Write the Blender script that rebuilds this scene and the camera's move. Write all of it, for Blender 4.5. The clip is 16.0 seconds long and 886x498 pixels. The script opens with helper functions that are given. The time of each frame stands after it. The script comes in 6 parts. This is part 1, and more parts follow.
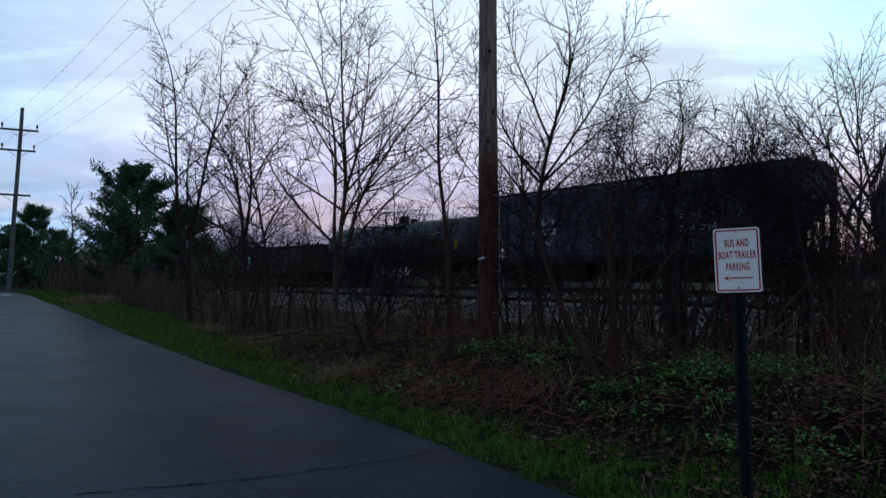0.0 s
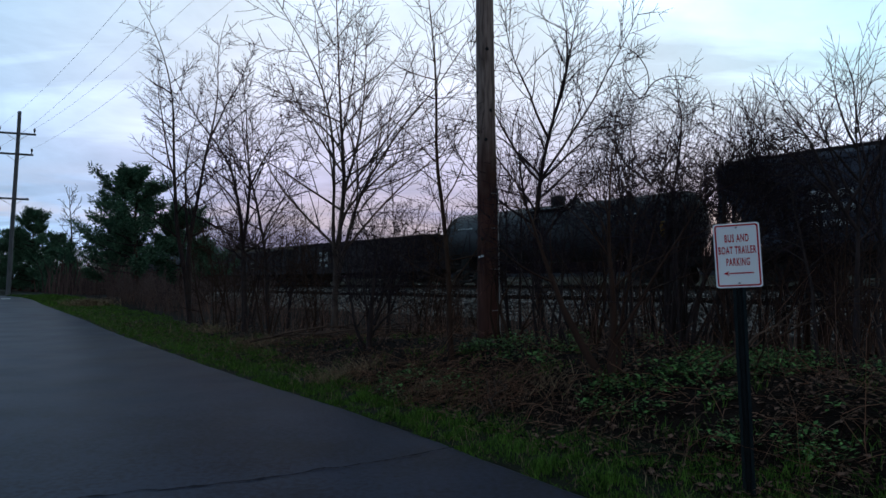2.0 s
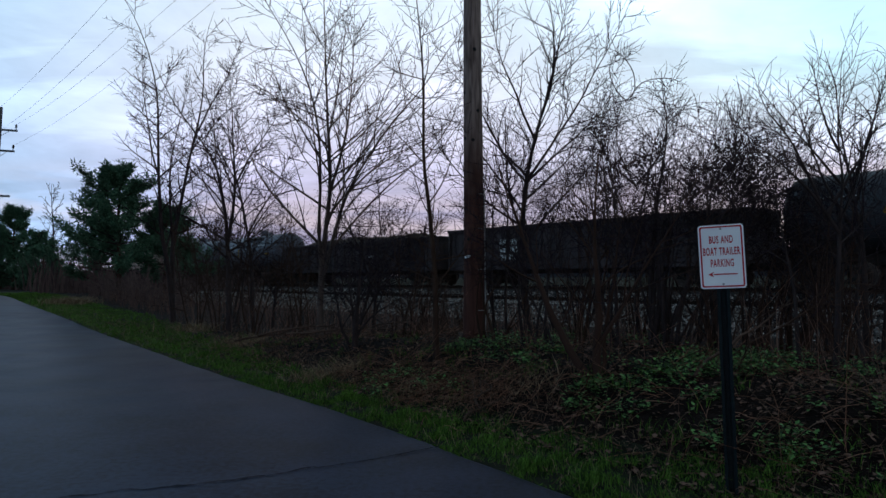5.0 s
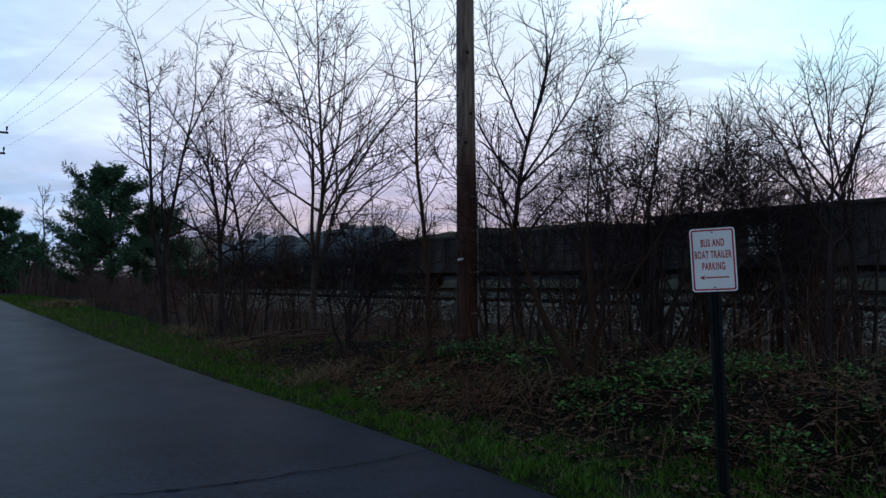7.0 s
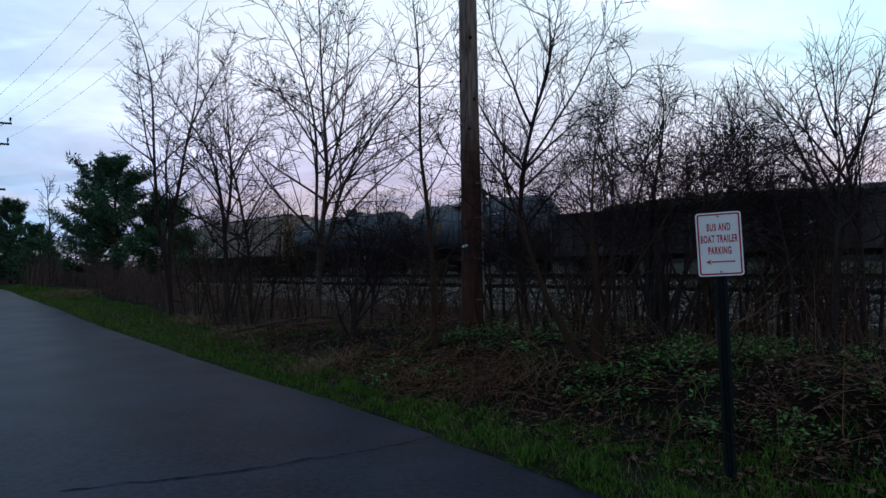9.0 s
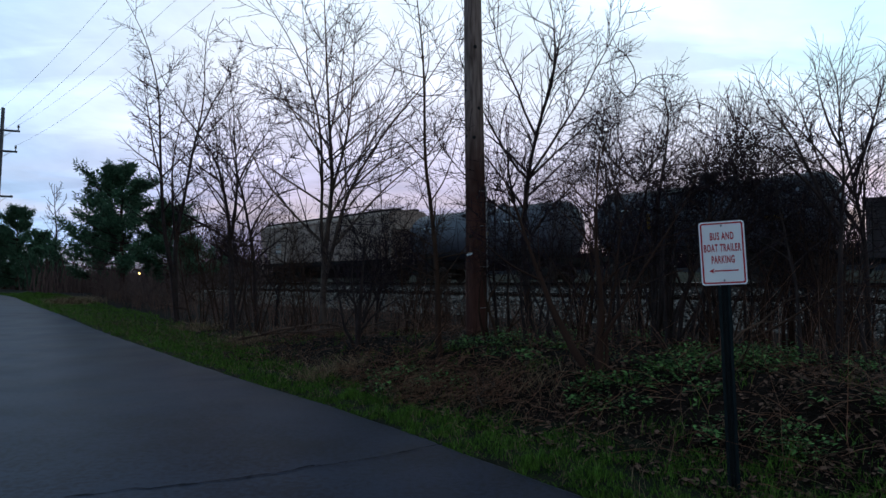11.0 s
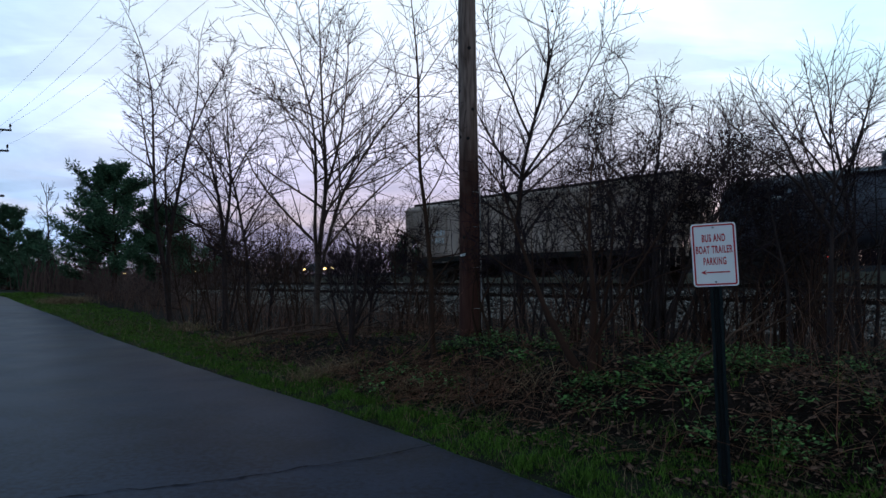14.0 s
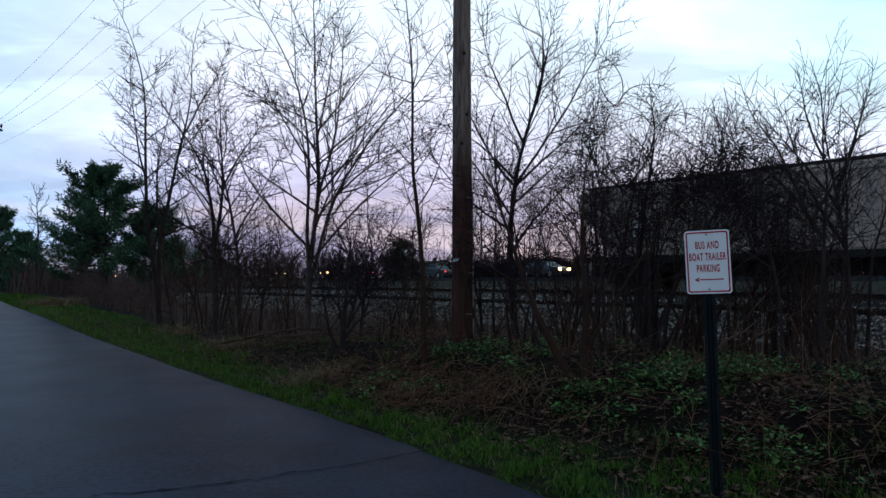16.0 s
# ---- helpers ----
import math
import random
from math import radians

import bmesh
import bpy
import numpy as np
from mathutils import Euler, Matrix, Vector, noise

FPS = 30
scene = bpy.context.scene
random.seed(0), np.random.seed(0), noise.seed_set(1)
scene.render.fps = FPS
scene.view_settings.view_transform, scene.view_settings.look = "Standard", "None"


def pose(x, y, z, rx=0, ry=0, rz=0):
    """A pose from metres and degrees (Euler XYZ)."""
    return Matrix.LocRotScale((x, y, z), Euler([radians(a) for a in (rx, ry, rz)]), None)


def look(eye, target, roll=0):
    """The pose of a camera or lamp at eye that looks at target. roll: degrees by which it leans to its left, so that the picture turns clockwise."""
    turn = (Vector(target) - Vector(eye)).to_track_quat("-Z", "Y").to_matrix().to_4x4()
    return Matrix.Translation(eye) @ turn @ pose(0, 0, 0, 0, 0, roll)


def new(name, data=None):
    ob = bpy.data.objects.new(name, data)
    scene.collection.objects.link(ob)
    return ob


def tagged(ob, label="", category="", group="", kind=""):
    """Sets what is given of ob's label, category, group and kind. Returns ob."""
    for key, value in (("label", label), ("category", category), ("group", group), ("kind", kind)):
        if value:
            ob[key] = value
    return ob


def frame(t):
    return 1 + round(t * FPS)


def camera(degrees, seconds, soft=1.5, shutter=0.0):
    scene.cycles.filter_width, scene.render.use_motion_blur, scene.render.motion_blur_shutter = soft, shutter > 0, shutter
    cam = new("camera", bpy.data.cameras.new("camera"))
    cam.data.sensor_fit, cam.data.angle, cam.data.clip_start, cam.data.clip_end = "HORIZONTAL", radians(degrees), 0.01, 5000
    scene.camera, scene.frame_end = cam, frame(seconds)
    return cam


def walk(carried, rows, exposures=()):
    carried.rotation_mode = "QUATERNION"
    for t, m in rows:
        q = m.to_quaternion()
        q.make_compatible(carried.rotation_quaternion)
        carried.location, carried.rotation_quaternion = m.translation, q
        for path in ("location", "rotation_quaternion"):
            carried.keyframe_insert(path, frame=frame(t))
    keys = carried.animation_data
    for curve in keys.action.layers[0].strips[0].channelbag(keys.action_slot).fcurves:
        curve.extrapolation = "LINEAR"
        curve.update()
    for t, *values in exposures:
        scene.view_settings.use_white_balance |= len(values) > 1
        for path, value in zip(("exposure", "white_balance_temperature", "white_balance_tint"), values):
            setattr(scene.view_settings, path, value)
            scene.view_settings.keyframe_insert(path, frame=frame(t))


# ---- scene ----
# Camera: seconds, place, then turn to the left, tilt up and lean in degrees.
cam = camera(65.03, 16.0)
CAMERA_ROWS = (
    (0.0, 0.000, -0.011, 1.548, -0.029, 2.610, 0.251),
    (0.5, 0.002, 0.003, 1.547, -0.042, 2.222, 0.285),
    (1.0, 0.004, 0.006, 1.550, 0.046, 2.163, -0.080),
    (1.5, 0.000, 0.000, 1.550, 0.000, 2.281, -0.000),
    (2.0, 0.000, 0.004, 1.546, -0.083, 2.520, -0.408),
    (2.5, -0.004, -0.002, 1.542, -0.458, 2.487, 0.040),
    (3.0, -0.002, 0.002, 1.544, -0.863, 2.297, 0.115),
    (3.5, -0.001, 0.013, 1.543, -1.006, 2.054, -0.174),
    (4.0, -0.005, 0.010, 1.541, -0.998, 2.340, -0.107),
    (6.5, -0.009, -0.008, 1.544, -1.717, 2.633, -0.177),
    (7.0, -0.005, -0.003, 1.550, -1.821, 2.705, -0.162),
    (7.5, -0.005, 0.009, 1.549, -2.077, 2.685, -0.259),
    (8.0, -0.003, 0.017, 1.552, -1.567, 2.076, -0.324),
    (8.5, -0.008, 0.013, 1.550, -1.266, 1.796, -0.453),
    (9.0, -0.008, 0.006, 1.552, -1.444, 1.610, -0.687),
    (11.5, 0.005, -0.021, 1.550, -0.919, 2.370, -0.562),
    (12.0, 0.011, -0.016, 1.561, -0.815, 2.166, -0.837),
    (12.5, 0.006, -0.025, 1.560, -0.720, 2.328, -0.827),
    (13.0, 0.003, -0.030, 1.562, -1.123, 2.408, -0.701),
    (13.5, -0.002, -0.033, 1.565, -1.423, 2.315, -0.600),
    (14.0, -0.002, -0.038, 1.557, -1.568, 2.304, -0.423),
    (14.5, 0.001, -0.026, 1.555, -2.032, 2.545, -0.335),
    (15.0, -0.001, -0.017, 1.552, -2.209, 2.801, -0.152),
    (15.5, -0.001, -0.006, 1.553, -2.295, 2.843, 0.021),
    (16.0, -0.004, -0.002, 1.547, -2.203, 2.782, 0.186),
)
walk(cam, [(t, pose(x, y, z, 90 + up, 0, left) @ pose(0, 0, 0, 0, 0, lean)) for t, x, y, z, left, up, lean in CAMERA_ROWS],
     exposures=((0, 0.06, 6280, 10), (4, 0.08, 6280, 10), (9, 0.16, 6280, 10), (12, 0.24, 6280, 10), (16, 0.26, 6280, 10)))

# ---------------------------------------------------------------- light
SUN_UP, SUN_TURN = radians(7), radians(25)
world = bpy.data.worlds.new("dusk_sky")
scene.world = world
world.use_nodes = True
wn, wl = world.node_tree.nodes, world.node_tree.links
wn.clear()


def wnode(kind, **inputs):
    n = wn.new(kind)
    for k, v in inputs.items():
        n.inputs[k].default_value = v
    return n


sky = wnode("ShaderNodeTexSky")
sky.sky_type, sky.sun_disc = "NISHITA", False
sky.sun_elevation, sky.sun_rotation = SUN_UP, SUN_TURN
coord = wnode("ShaderNodeTexCoord")
split = wnode("ShaderNodeSeparateXYZ")
wl.new(coord.outputs["Generated"], split.inputs[0])


def wmath(op, a, b):
    n = wn.new("ShaderNodeMath")
    n.operation = op
    for k, v in enumerate((a, b)):
        if isinstance(v, (int, float)):
            n.inputs[k].default_value = v
        else:
            wl.new(v, n.inputs[k])
    return n.outputs[0]


# the cloud layer lies flat overhead: place on it = direction / (height + a little)
lift = wmath("MAXIMUM", wmath("ADD", split.outputs[2], 0.16), 0.08)
flat = wnode("ShaderNodeCombineXYZ")
wl.new(wmath("DIVIDE", split.outputs[0], lift), flat.inputs[0])
wl.new(wmath("DIVIDE", split.outputs[1], lift), flat.inputs[1])
cloud_a = wnode("ShaderNodeTexNoise", Scale=0.9, Detail=6.0, Roughness=0.55, Distortion=0.6)
cloud_b = wnode("ShaderNodeTexNoise", Scale=2.4, Detail=7.0, Roughness=0.6, Distortion=0.4)
wl.new(flat.outputs[0], cloud_a.inputs["Vector"])
wl.new(flat.outputs[0], cloud_b.inputs["Vector"])
# colour of the veil by height: lavender near the horizon, pale blue-white above
veil = wnode("ShaderNodeValToRGB")
VEIL = ((0.0, (0.28, 0.25, 0.38)), (0.06, (0.33, 0.305, 0.47)), (0.12, (0.49, 0.465, 0.655)), (0.18, (0.75, 0.73, 0.93)), (0.27, (0.87, 0.91, 1.05)), (0.42, (0.82, 0.98, 1.10)), (0.62, (0.34, 0.43, 0.50)), (1.0, (0.14, 0.20, 0.30)))
while len(veil.color_ramp.elements) < len(VEIL):
    veil.color_ramp.elements.new(0.5)
for e, (at, c) in zip(veil.color_ramp.elements, VEIL):
    e.position, e.color = at, (*c, 1)
wl.new(split.outputs[2], veil.inputs[0])
# to the left the sky is a deeper blue, to the right it is paler
side = wnode("ShaderNodeMapRange")
side.inputs["From Min"].default_value, side.inputs["From Max"].default_value = -0.64, -0.27
side.inputs["To Min"].default_value, side.inputs["To Max"].default_value = 0.0, 1.0
wl.new(split.outputs[0], side.inputs["Value"])
deep = wnode("ShaderNodeMix")
deep.data_type = "RGBA"
deep.inputs["A"].default_value = (0.375, 0.665, 0.96, 1)
wl.new(side.outputs[0], deep.inputs["Factor"])
wl.new(veil.outputs[0], deep.inputs["B"])
half_deep = wnode("ShaderNodeMix", Factor=0.9)
half_deep.data_type = "RGBA"
wl.new(veil.outputs[0], half_deep.inputs["A"])
wl.new(deep.outputs["Result"], half_deep.inputs["B"])
# to the right, high up, it turns pale cyan
right = wnode("ShaderNodeMapRange")
right.inputs["From Min"].default_value, right.inputs["From Max"].default_value = 0.06, 0.50
right.inputs["To Min"].default_value, right.inputs["To Max"].default_value = 0.0, 0.92
wl.new(split.outputs[0], right.inputs["Value"])
high = wnode("ShaderNodeMapRange")
high.inputs["From Min"].default_value, high.inputs["From Max"].default_value = 0.12, 0.26
wl.new(split.outputs[2], high.inputs["Value"])
pale = wnode("ShaderNodeMix")
pale.data_type = "RGBA"
pale.inputs["B"].default_value = (0.47, 0.73, 0.87, 1)
wl.new(wmath("MULTIPLY", right.outputs[0], high.outputs[0]), pale.inputs["Factor"])
wl.new(half_deep.outputs["Result"], pale.inputs["A"])
# long bright streaks
band = wnode("ShaderNodeMapping")
band.inputs["Rotation"].default_value = (0, 0, radians(-12))
band.inputs["Scale"].default_value = (0.45, 1.5, 1.0)
wl.new(flat.outputs[0], band.inputs["Vector"])
cloud_c = wnode("ShaderNodeTexNoise", Scale=1.3, Detail=5.0, Roughness=0.5, Distortion=0.8)
wl.new(band.outputs[0], cloud_c.inputs["Vector"])
streak = wnode("ShaderNodeMapRange")
streak.inputs["From Min"].default_value, streak.inputs["From Max"].default_value = 0.50, 0.66
streak.inputs["To Min"].default_value, streak.inputs["To Max"].default_value = 0.96, 1.40
wl.new(cloud_c.outputs["Fac"], streak.inputs["Value"])
# brighter rims and darker bellies of the clouds
belly = wnode("ShaderNodeMapRange")
belly.inputs["From Min"].default_value, belly.inputs["From Max"].default_value = 0.32, 0.72
belly.inputs["To Min"].default_value, belly.inputs["To Max"].default_value = 0.90, 1.18
wl.new(cloud_a.outputs["Fac"], belly.inputs["Value"])
fine = wnode("ShaderNodeMapRange")
fine.inputs["From Min"].default_value, fine.inputs["From Max"].default_value = 0.35, 0.7
fine.inputs["To Min"].default_value, fine.inputs["To Max"].default_value = 0.90, 1.14
wl.new(cloud_b.outputs["Fac"], fine.inputs["Value"])
# the light of dusk lies ahead; behind the camera the sky is already dim
dim = wnode("ShaderNodeMapRange")
dim.inputs["From Min"].default_value, dim.inputs["From Max"].default_value = -0.35, 0.55
dim.inputs["To Min"].default_value, dim.inputs["To Max"].default_value = 0.60, 1.0
wl.new(split.outputs[1], dim.inputs["Value"])
shade = wmath("MULTIPLY", wmath("MULTIPLY", belly.outputs[0], fine.outputs[0]), wmath("MULTIPLY", dim.outputs[0], streak.outputs[0]))
cloud = wnode("ShaderNodeVectorMath")
cloud.operation = "SCALE"
wl.new(pale.outputs["Result"], cloud.inputs[0])
wl.new(shade, cloud.inputs["Scale"])
# a last warm light lies in streaks along the horizon
low = wnode("ShaderNodeMapRange")
low.inputs["From Min"].default_value, low.inputs["From Max"].default_value = 0.155, 0.085
wl.new(split.outputs[2], low.inputs["Value"])
ember = wnode("ShaderNodeMapRange")
ember.inputs["From Min"].default_value, ember.inputs["From Max"].default_value = 0.46, 0.60
ember.inputs["To Min"].default_value, ember.inputs["To Max"].default_value = 0.0, 0.42
cloud_d = wnode("ShaderNodeTexNoise", Scale=1.5, Detail=4.0, Roughness=0.55, Distortion=0.3)
wide = wnode("ShaderNodeMapping")
wide.inputs["Scale"].default_value = (2.2, 2.2, 17.0)
wl.new(coord.outputs["Generated"], wide.inputs["Vector"])
wl.new(wide.outputs[0], cloud_d.inputs["Vector"])
wl.new(cloud_d.outputs["Fac"], ember.inputs["Value"])
warm = wnode("ShaderNodeMix")
warm.data_type = "RGBA"
warm.inputs["B"].default_value = (0.88, 0.70, 0.68, 1)
wl.new(wmath("MULTIPLY", low.outputs[0], ember.outputs[0]), warm.inputs["Factor"])
wl.new(cloud.outputs[0], warm.inputs["A"])
# the clear sky shows through the veil
clear = wnode("ShaderNodeVectorMath")
clear.operation = "SCALE"
clear.inputs["Scale"].default_value = 0.09
wl.new(sky.outputs[0], clear.inputs[0])
both = wnode("ShaderNodeMix", Factor=0.94)
both.data_type = "RGBA"
wl.new(clear.outputs[0], both.inputs["A"])
wl.new(warm.outputs["Result"], both.inputs["B"])
glow = wnode("ShaderNodeBackground", Strength=1.0)
wl.new(both.outputs["Result"], glow.inputs["Color"])
wout = wnode("ShaderNodeOutputWorld")
wl.new(glow.outputs[0], wout.inputs["Surface"])

sun = new("sun", bpy.data.lights.new("sun", "SUN"))
sun.data.energy, sun.data.angle, sun.data.color = 0.15, radians(30), (1.0, 0.86, 0.74)
sun.matrix_world = look((200 * math.sin(SUN_TURN), 200 * math.cos(SUN_TURN), 200 * math.tan(SUN_UP)), (0, 0, 0))

# ---------------------------------------------------------------- materials
def material(name, dark, light, scale=4.0, rough=0.8, metal=0.0, bump=0.0, bump_scale=None, coarse=None, stretch=(1, 1, 1), island=0.0, spec=0.05, detail=5.0, sharp=None):
    """Two noises, grain and stains, between two colours; optional bump, and change from piece to piece."""
    m = bpy.data.materials.new(name)
    m.use_nodes = True
    n, l = m.node_tree.nodes, m.node_tree.links
    p = n["Principled BSDF"]
    p.inputs["Roughness"].default_value, p.inputs["Metallic"].default_value = rough, metal
    p.inputs["Specular IOR Level"].default_value = spec
    tc, mp = n.new("ShaderNodeTexCoord"), n.new("ShaderNodeMapping")
    mp.inputs["Scale"].default_value = stretch
    l.new(tc.outputs["Object"], mp.inputs["Vector"])
    grain, stain = n.new("ShaderNodeTexNoise"), n.new("ShaderNodeTexNoise")
    grain.inputs["Scale"].default_value, grain.inputs["Detail"].default_value = scale, detail
    stain.inputs["Scale"].default_value, stain.inputs["Detail"].default_value = coarse or scale * 0.13, 4.0
    l.new(mp.outputs[0], grain.inputs["Vector"])
    l.new(mp.outputs[0], stain.inputs["Vector"])
    mean = n.new("ShaderNodeMix")
    mean.inputs["Factor"].default_value = 0.45
    l.new(grain.outputs["Fac"], mean.inputs["A"])
    l.new(stain.outputs["Fac"], mean.inputs["B"])
    fac = mean.outputs["Result"]
    if island:
        src = n.new("ShaderNodeNewGeometry")
        mix = n.new("ShaderNodeMix")
        mix.inputs["Factor"].default_value = island
        l.new(fac, mix.inputs["A"])
        l.new(src.outputs["Random Per Island"], mix.inputs["B"])
        fac = mix.outputs["Result"]
    ramp = n.new("ShaderNodeValToRGB")
    ramp.color_ramp.elements[0].position, ramp.color_ramp.elements[1].position = sharp or ((0.3, 0.7) if not island else (0.15, 0.85))
    ramp.color_ramp.elements[0].color, ramp.color_ramp.elements[1].color = (*dark, 1), (*light, 1)
    l.new(fac, ramp.inputs[0])
    l.new(ramp.outputs[0], p.inputs["Base Color"])
    if bump:
        b, bn = n.new("ShaderNodeBump"), n.new("ShaderNodeTexNoise")
        bn.inputs["Scale"].default_value, bn.inputs["Detail"].default_value = bump_scale or scale, 6.0
        b.inputs["Strength"].default_value, b.inputs["Distance"].default_value = min(1.0, bump * 20), bump
        l.new(mp.outputs[0], bn.inputs["Vector"])
        l.new(bn.outputs["Fac"], b.inputs["Height"])
        l.new(b.outputs[0], p.inputs["Normal"])
    return m


def lamp_material(name, colour, strength):
    m = bpy.data.materials.new(name)
    m.use_nodes = True
    p = m.node_tree.nodes["Principled BSDF"]
    p.inputs["Base Color"].default_value = (*colour, 1)
    p.inputs["Emission Color"].default_value, p.inputs["Emission Strength"].default_value = (*colour, 1), strength
    return m


ASPHALT = material("asphalt", (0.0046, 0.0080, 0.0160), (0.0145, 0.0240, 0.0470), 20, 0.50, spec=0.055, sharp=(0.41, 0.57), bump=0.006, bump_scale=160, coarse=0.7)


def damp_patches(m):
    """Drier and damper patches of the surface, a metre or two wide."""
    n, l = m.node_tree.nodes, m.node_tree.links
    p = n["Principled BSDF"]
    tc, patch, gloss, sheen = n.new("ShaderNodeTexCoord"), n.new("ShaderNodeTexNoise"), n.new("ShaderNodeMapRange"), n.new("ShaderNodeMapRange")
    patch.inputs["Scale"].default_value, patch.inputs["Detail"].default_value = 0.8, 5.0
    l.new(tc.outputs["Object"], patch.inputs["Vector"])
    for node, low, high in ((gloss, 0.38, 0.48), (sheen, 0.017, 0.036)):
        node.inputs["From Min"].default_value, node.inputs["From Max"].default_value = 0.36, 0.64
        node.inputs["To Min"].default_value, node.inputs["To Max"].default_value = low, high
        l.new(patch.outputs["Fac"], node.inputs["Value"])
    l.new(gloss.outputs[0], p.inputs["Roughness"])
    l.new(sheen.outputs[0], p.inputs["Specular IOR Level"])


damp_patches(ASPHALT)
ASPHALT.node_tree.nodes["Principled BSDF"].inputs["Specular Tint"].default_value = (0.74, 0.92, 1.0, 1)
TAR = material("crack_tar", (0.0020, 0.0026, 0.0045), (0.0075, 0.010, 0.019), 30, 0.75, spec=0.05, bump=0.004)
HIGHWAY_ASPHALT = material("highway_asphalt", (0.012, 0.012, 0.014), (0.030, 0.030, 0.034), 8, 0.95, spec=0.02, coarse=0.2)
# near-black: the shade between the plants is put into the soil colour
SOIL = material("shaded_soil_litter", (0.0030, 0.0020, 0.0017), (0.0165, 0.0100, 0.0080), 22, 0.95, bump=0.03, bump_scale=30, coarse=0.8)
FIELD = material("field_grass", (0.006, 0.0068, 0.0042), (0.020, 0.0205, 0.0115), 3.0, 0.95, bump=0.03, bump_scale=8, coarse=0.07)
GRASS = material("grass_blade", (0.005, 0.016, 0.003), (0.106, 0.206, 0.030), 1.5, 0.75, spec=0.05, island=0.6, coarse=0.4)
STALK = material("dry_stalk", (0.034, 0.022, 0.016), (0.17, 0.110, 0.072), 4, 0.85, island=0.7)
STRAW = material("dry_grass", (0.060, 0.041, 0.025), (0.30, 0.205, 0.125), 2, 0.85, island=0.7)
LEAF = material("broad_leaf", (0.008, 0.026, 0.006), (0.150, 0.290, 0.080), 2, 0.6, spec=0.10, island=0.7, sharp=(0.25, 0.92))
LITTER = material("dead_leaf", (0.0045, 0.0028, 0.0022), (0.225, 0.127, 0.093), 3, 0.9, island=0.85, sharp=(0.35, 1.0))
CANE = material("bramble_cane", (0.005, 0.0031, 0.0026), (0.290, 0.140, 0.088), 5, 0.8, island=0.8, sharp=(0.30, 0.98))
BARK = material("grey_bark", (0.0130, 0.0094, 0.0094), (0.060, 0.043, 0.041), 14, 0.9, bump=0.006, stretch=(1, 1, 0.3), coarse=1.2)
BARK_RED = material("brown_bark", (0.018, 0.0105, 0.008), (0.072, 0.041, 0.029), 14, 0.9, bump=0.006, stretch=(1, 1, 0.3), coarse=1.2)
BARK_PALE = material("pale_brown_bark", (0.022, 0.016, 0.014), (0.125, 0.090, 0.076), 9, 0.9, bump=0.006, stretch=(1, 1, 0.3), coarse=0.8)
TWIG = material("twig", (0.0085, 0.0058, 0.0075), (0.032, 0.0200, 0.0275), 3, 0.85, island=0.5)
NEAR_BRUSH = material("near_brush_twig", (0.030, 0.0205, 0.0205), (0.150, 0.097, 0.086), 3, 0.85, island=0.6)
WEED = material("weed_stalk", (0.036, 0.021, 0.018), (0.215, 0.120, 0.090), 3, 0.85, island=0.7)
THICKET_TWIG = material("thicket_twig", (0.012, 0.0075, 0.0065), (0.070, 0.038, 0.028), 3, 0.85, island=0.6)
BRUSH = material("brush_twig", (0.030, 0.020, 0.019), (0.130, 0.084, 0.074), 3, 0.85, island=0.6)
NEEDLE = material("pine_needle", (0.022, 0.056, 0.034), (0.085, 0.155, 0.090), 1.2, 0.7, island=0.6)
DEADWOOD = material("dead_wood", (0.018, 0.011, 0.009), (0.135, 0.084, 0.062), 9, 0.9, bump=0.004, stretch=(0.2, 1, 1))
POLE = material("creosote_pole", (0.024, 0.0104, 0.0086), (0.102, 0.045, 0.0355), 16, 0.85, bump=0.008, stretch=(1, 1, 0.12), coarse=2.0)
def two_tone(m, z0, z1, dark, light):
    """Above z0 to z1 metres the creosote has bleached away."""
    n, l = m.node_tree.nodes, m.node_tree.links
    p = n["Principled BSDF"]
    tc, sep, rng_node, wob = n.new("ShaderNodeTexCoord"), n.new("ShaderNodeSeparateXYZ"), n.new("ShaderNodeMapRange"), n.new("ShaderNodeTexNoise")
    l.new(tc.outputs["Object"], sep.inputs[0])
    l.new(tc.outputs["Object"], wob.inputs["Vector"])
    wob.inputs["Scale"].default_value = 1.4
    add = n.new("ShaderNodeMath")
    add.operation = "MULTIPLY_ADD"
    add.inputs[1].default_value = 2.5
    l.new(wob.outputs["Fac"], add.inputs[0])
    l.new(sep.outputs[2], add.inputs[2])
    rng_node.inputs["From Min"].default_value, rng_node.inputs["From Max"].default_value = z0 + 1.2, z1 + 1.2
    l.new(add.outputs[0], rng_node.inputs["Value"])
    grain, ramp, mix = n.new("ShaderNodeTexNoise"), n.new("ShaderNodeValToRGB"), n.new("ShaderNodeMix")
    mp = n.new("ShaderNodeMapping")
    mp.inputs["Scale"].default_value = (1, 1, 0.1)
    l.new(tc.outputs["Object"], mp.inputs["Vector"])
    l.new(mp.outputs[0], grain.inputs["Vector"])
    grain.inputs["Scale"].default_value = 22
    ramp.color_ramp.elements[0].position, ramp.color_ramp.elements[1].position = 0.35, 0.65
    ramp.color_ramp.elements[0].color, ramp.color_ramp.elements[1].color = (*dark, 1), (*light, 1)
    l.new(grain.outputs["Fac"], ramp.inputs[0])
    mix.data_type = "RGBA"
    l.new(rng_node.outputs[0], mix.inputs["Factor"])
    l.new(p.inputs["Base Color"].links[0].from_socket, mix.inputs["A"])
    l.new(ramp.outputs[0], mix.inputs["B"])
    l.new(mix.outputs["Result"], p.inputs["Base Color"])


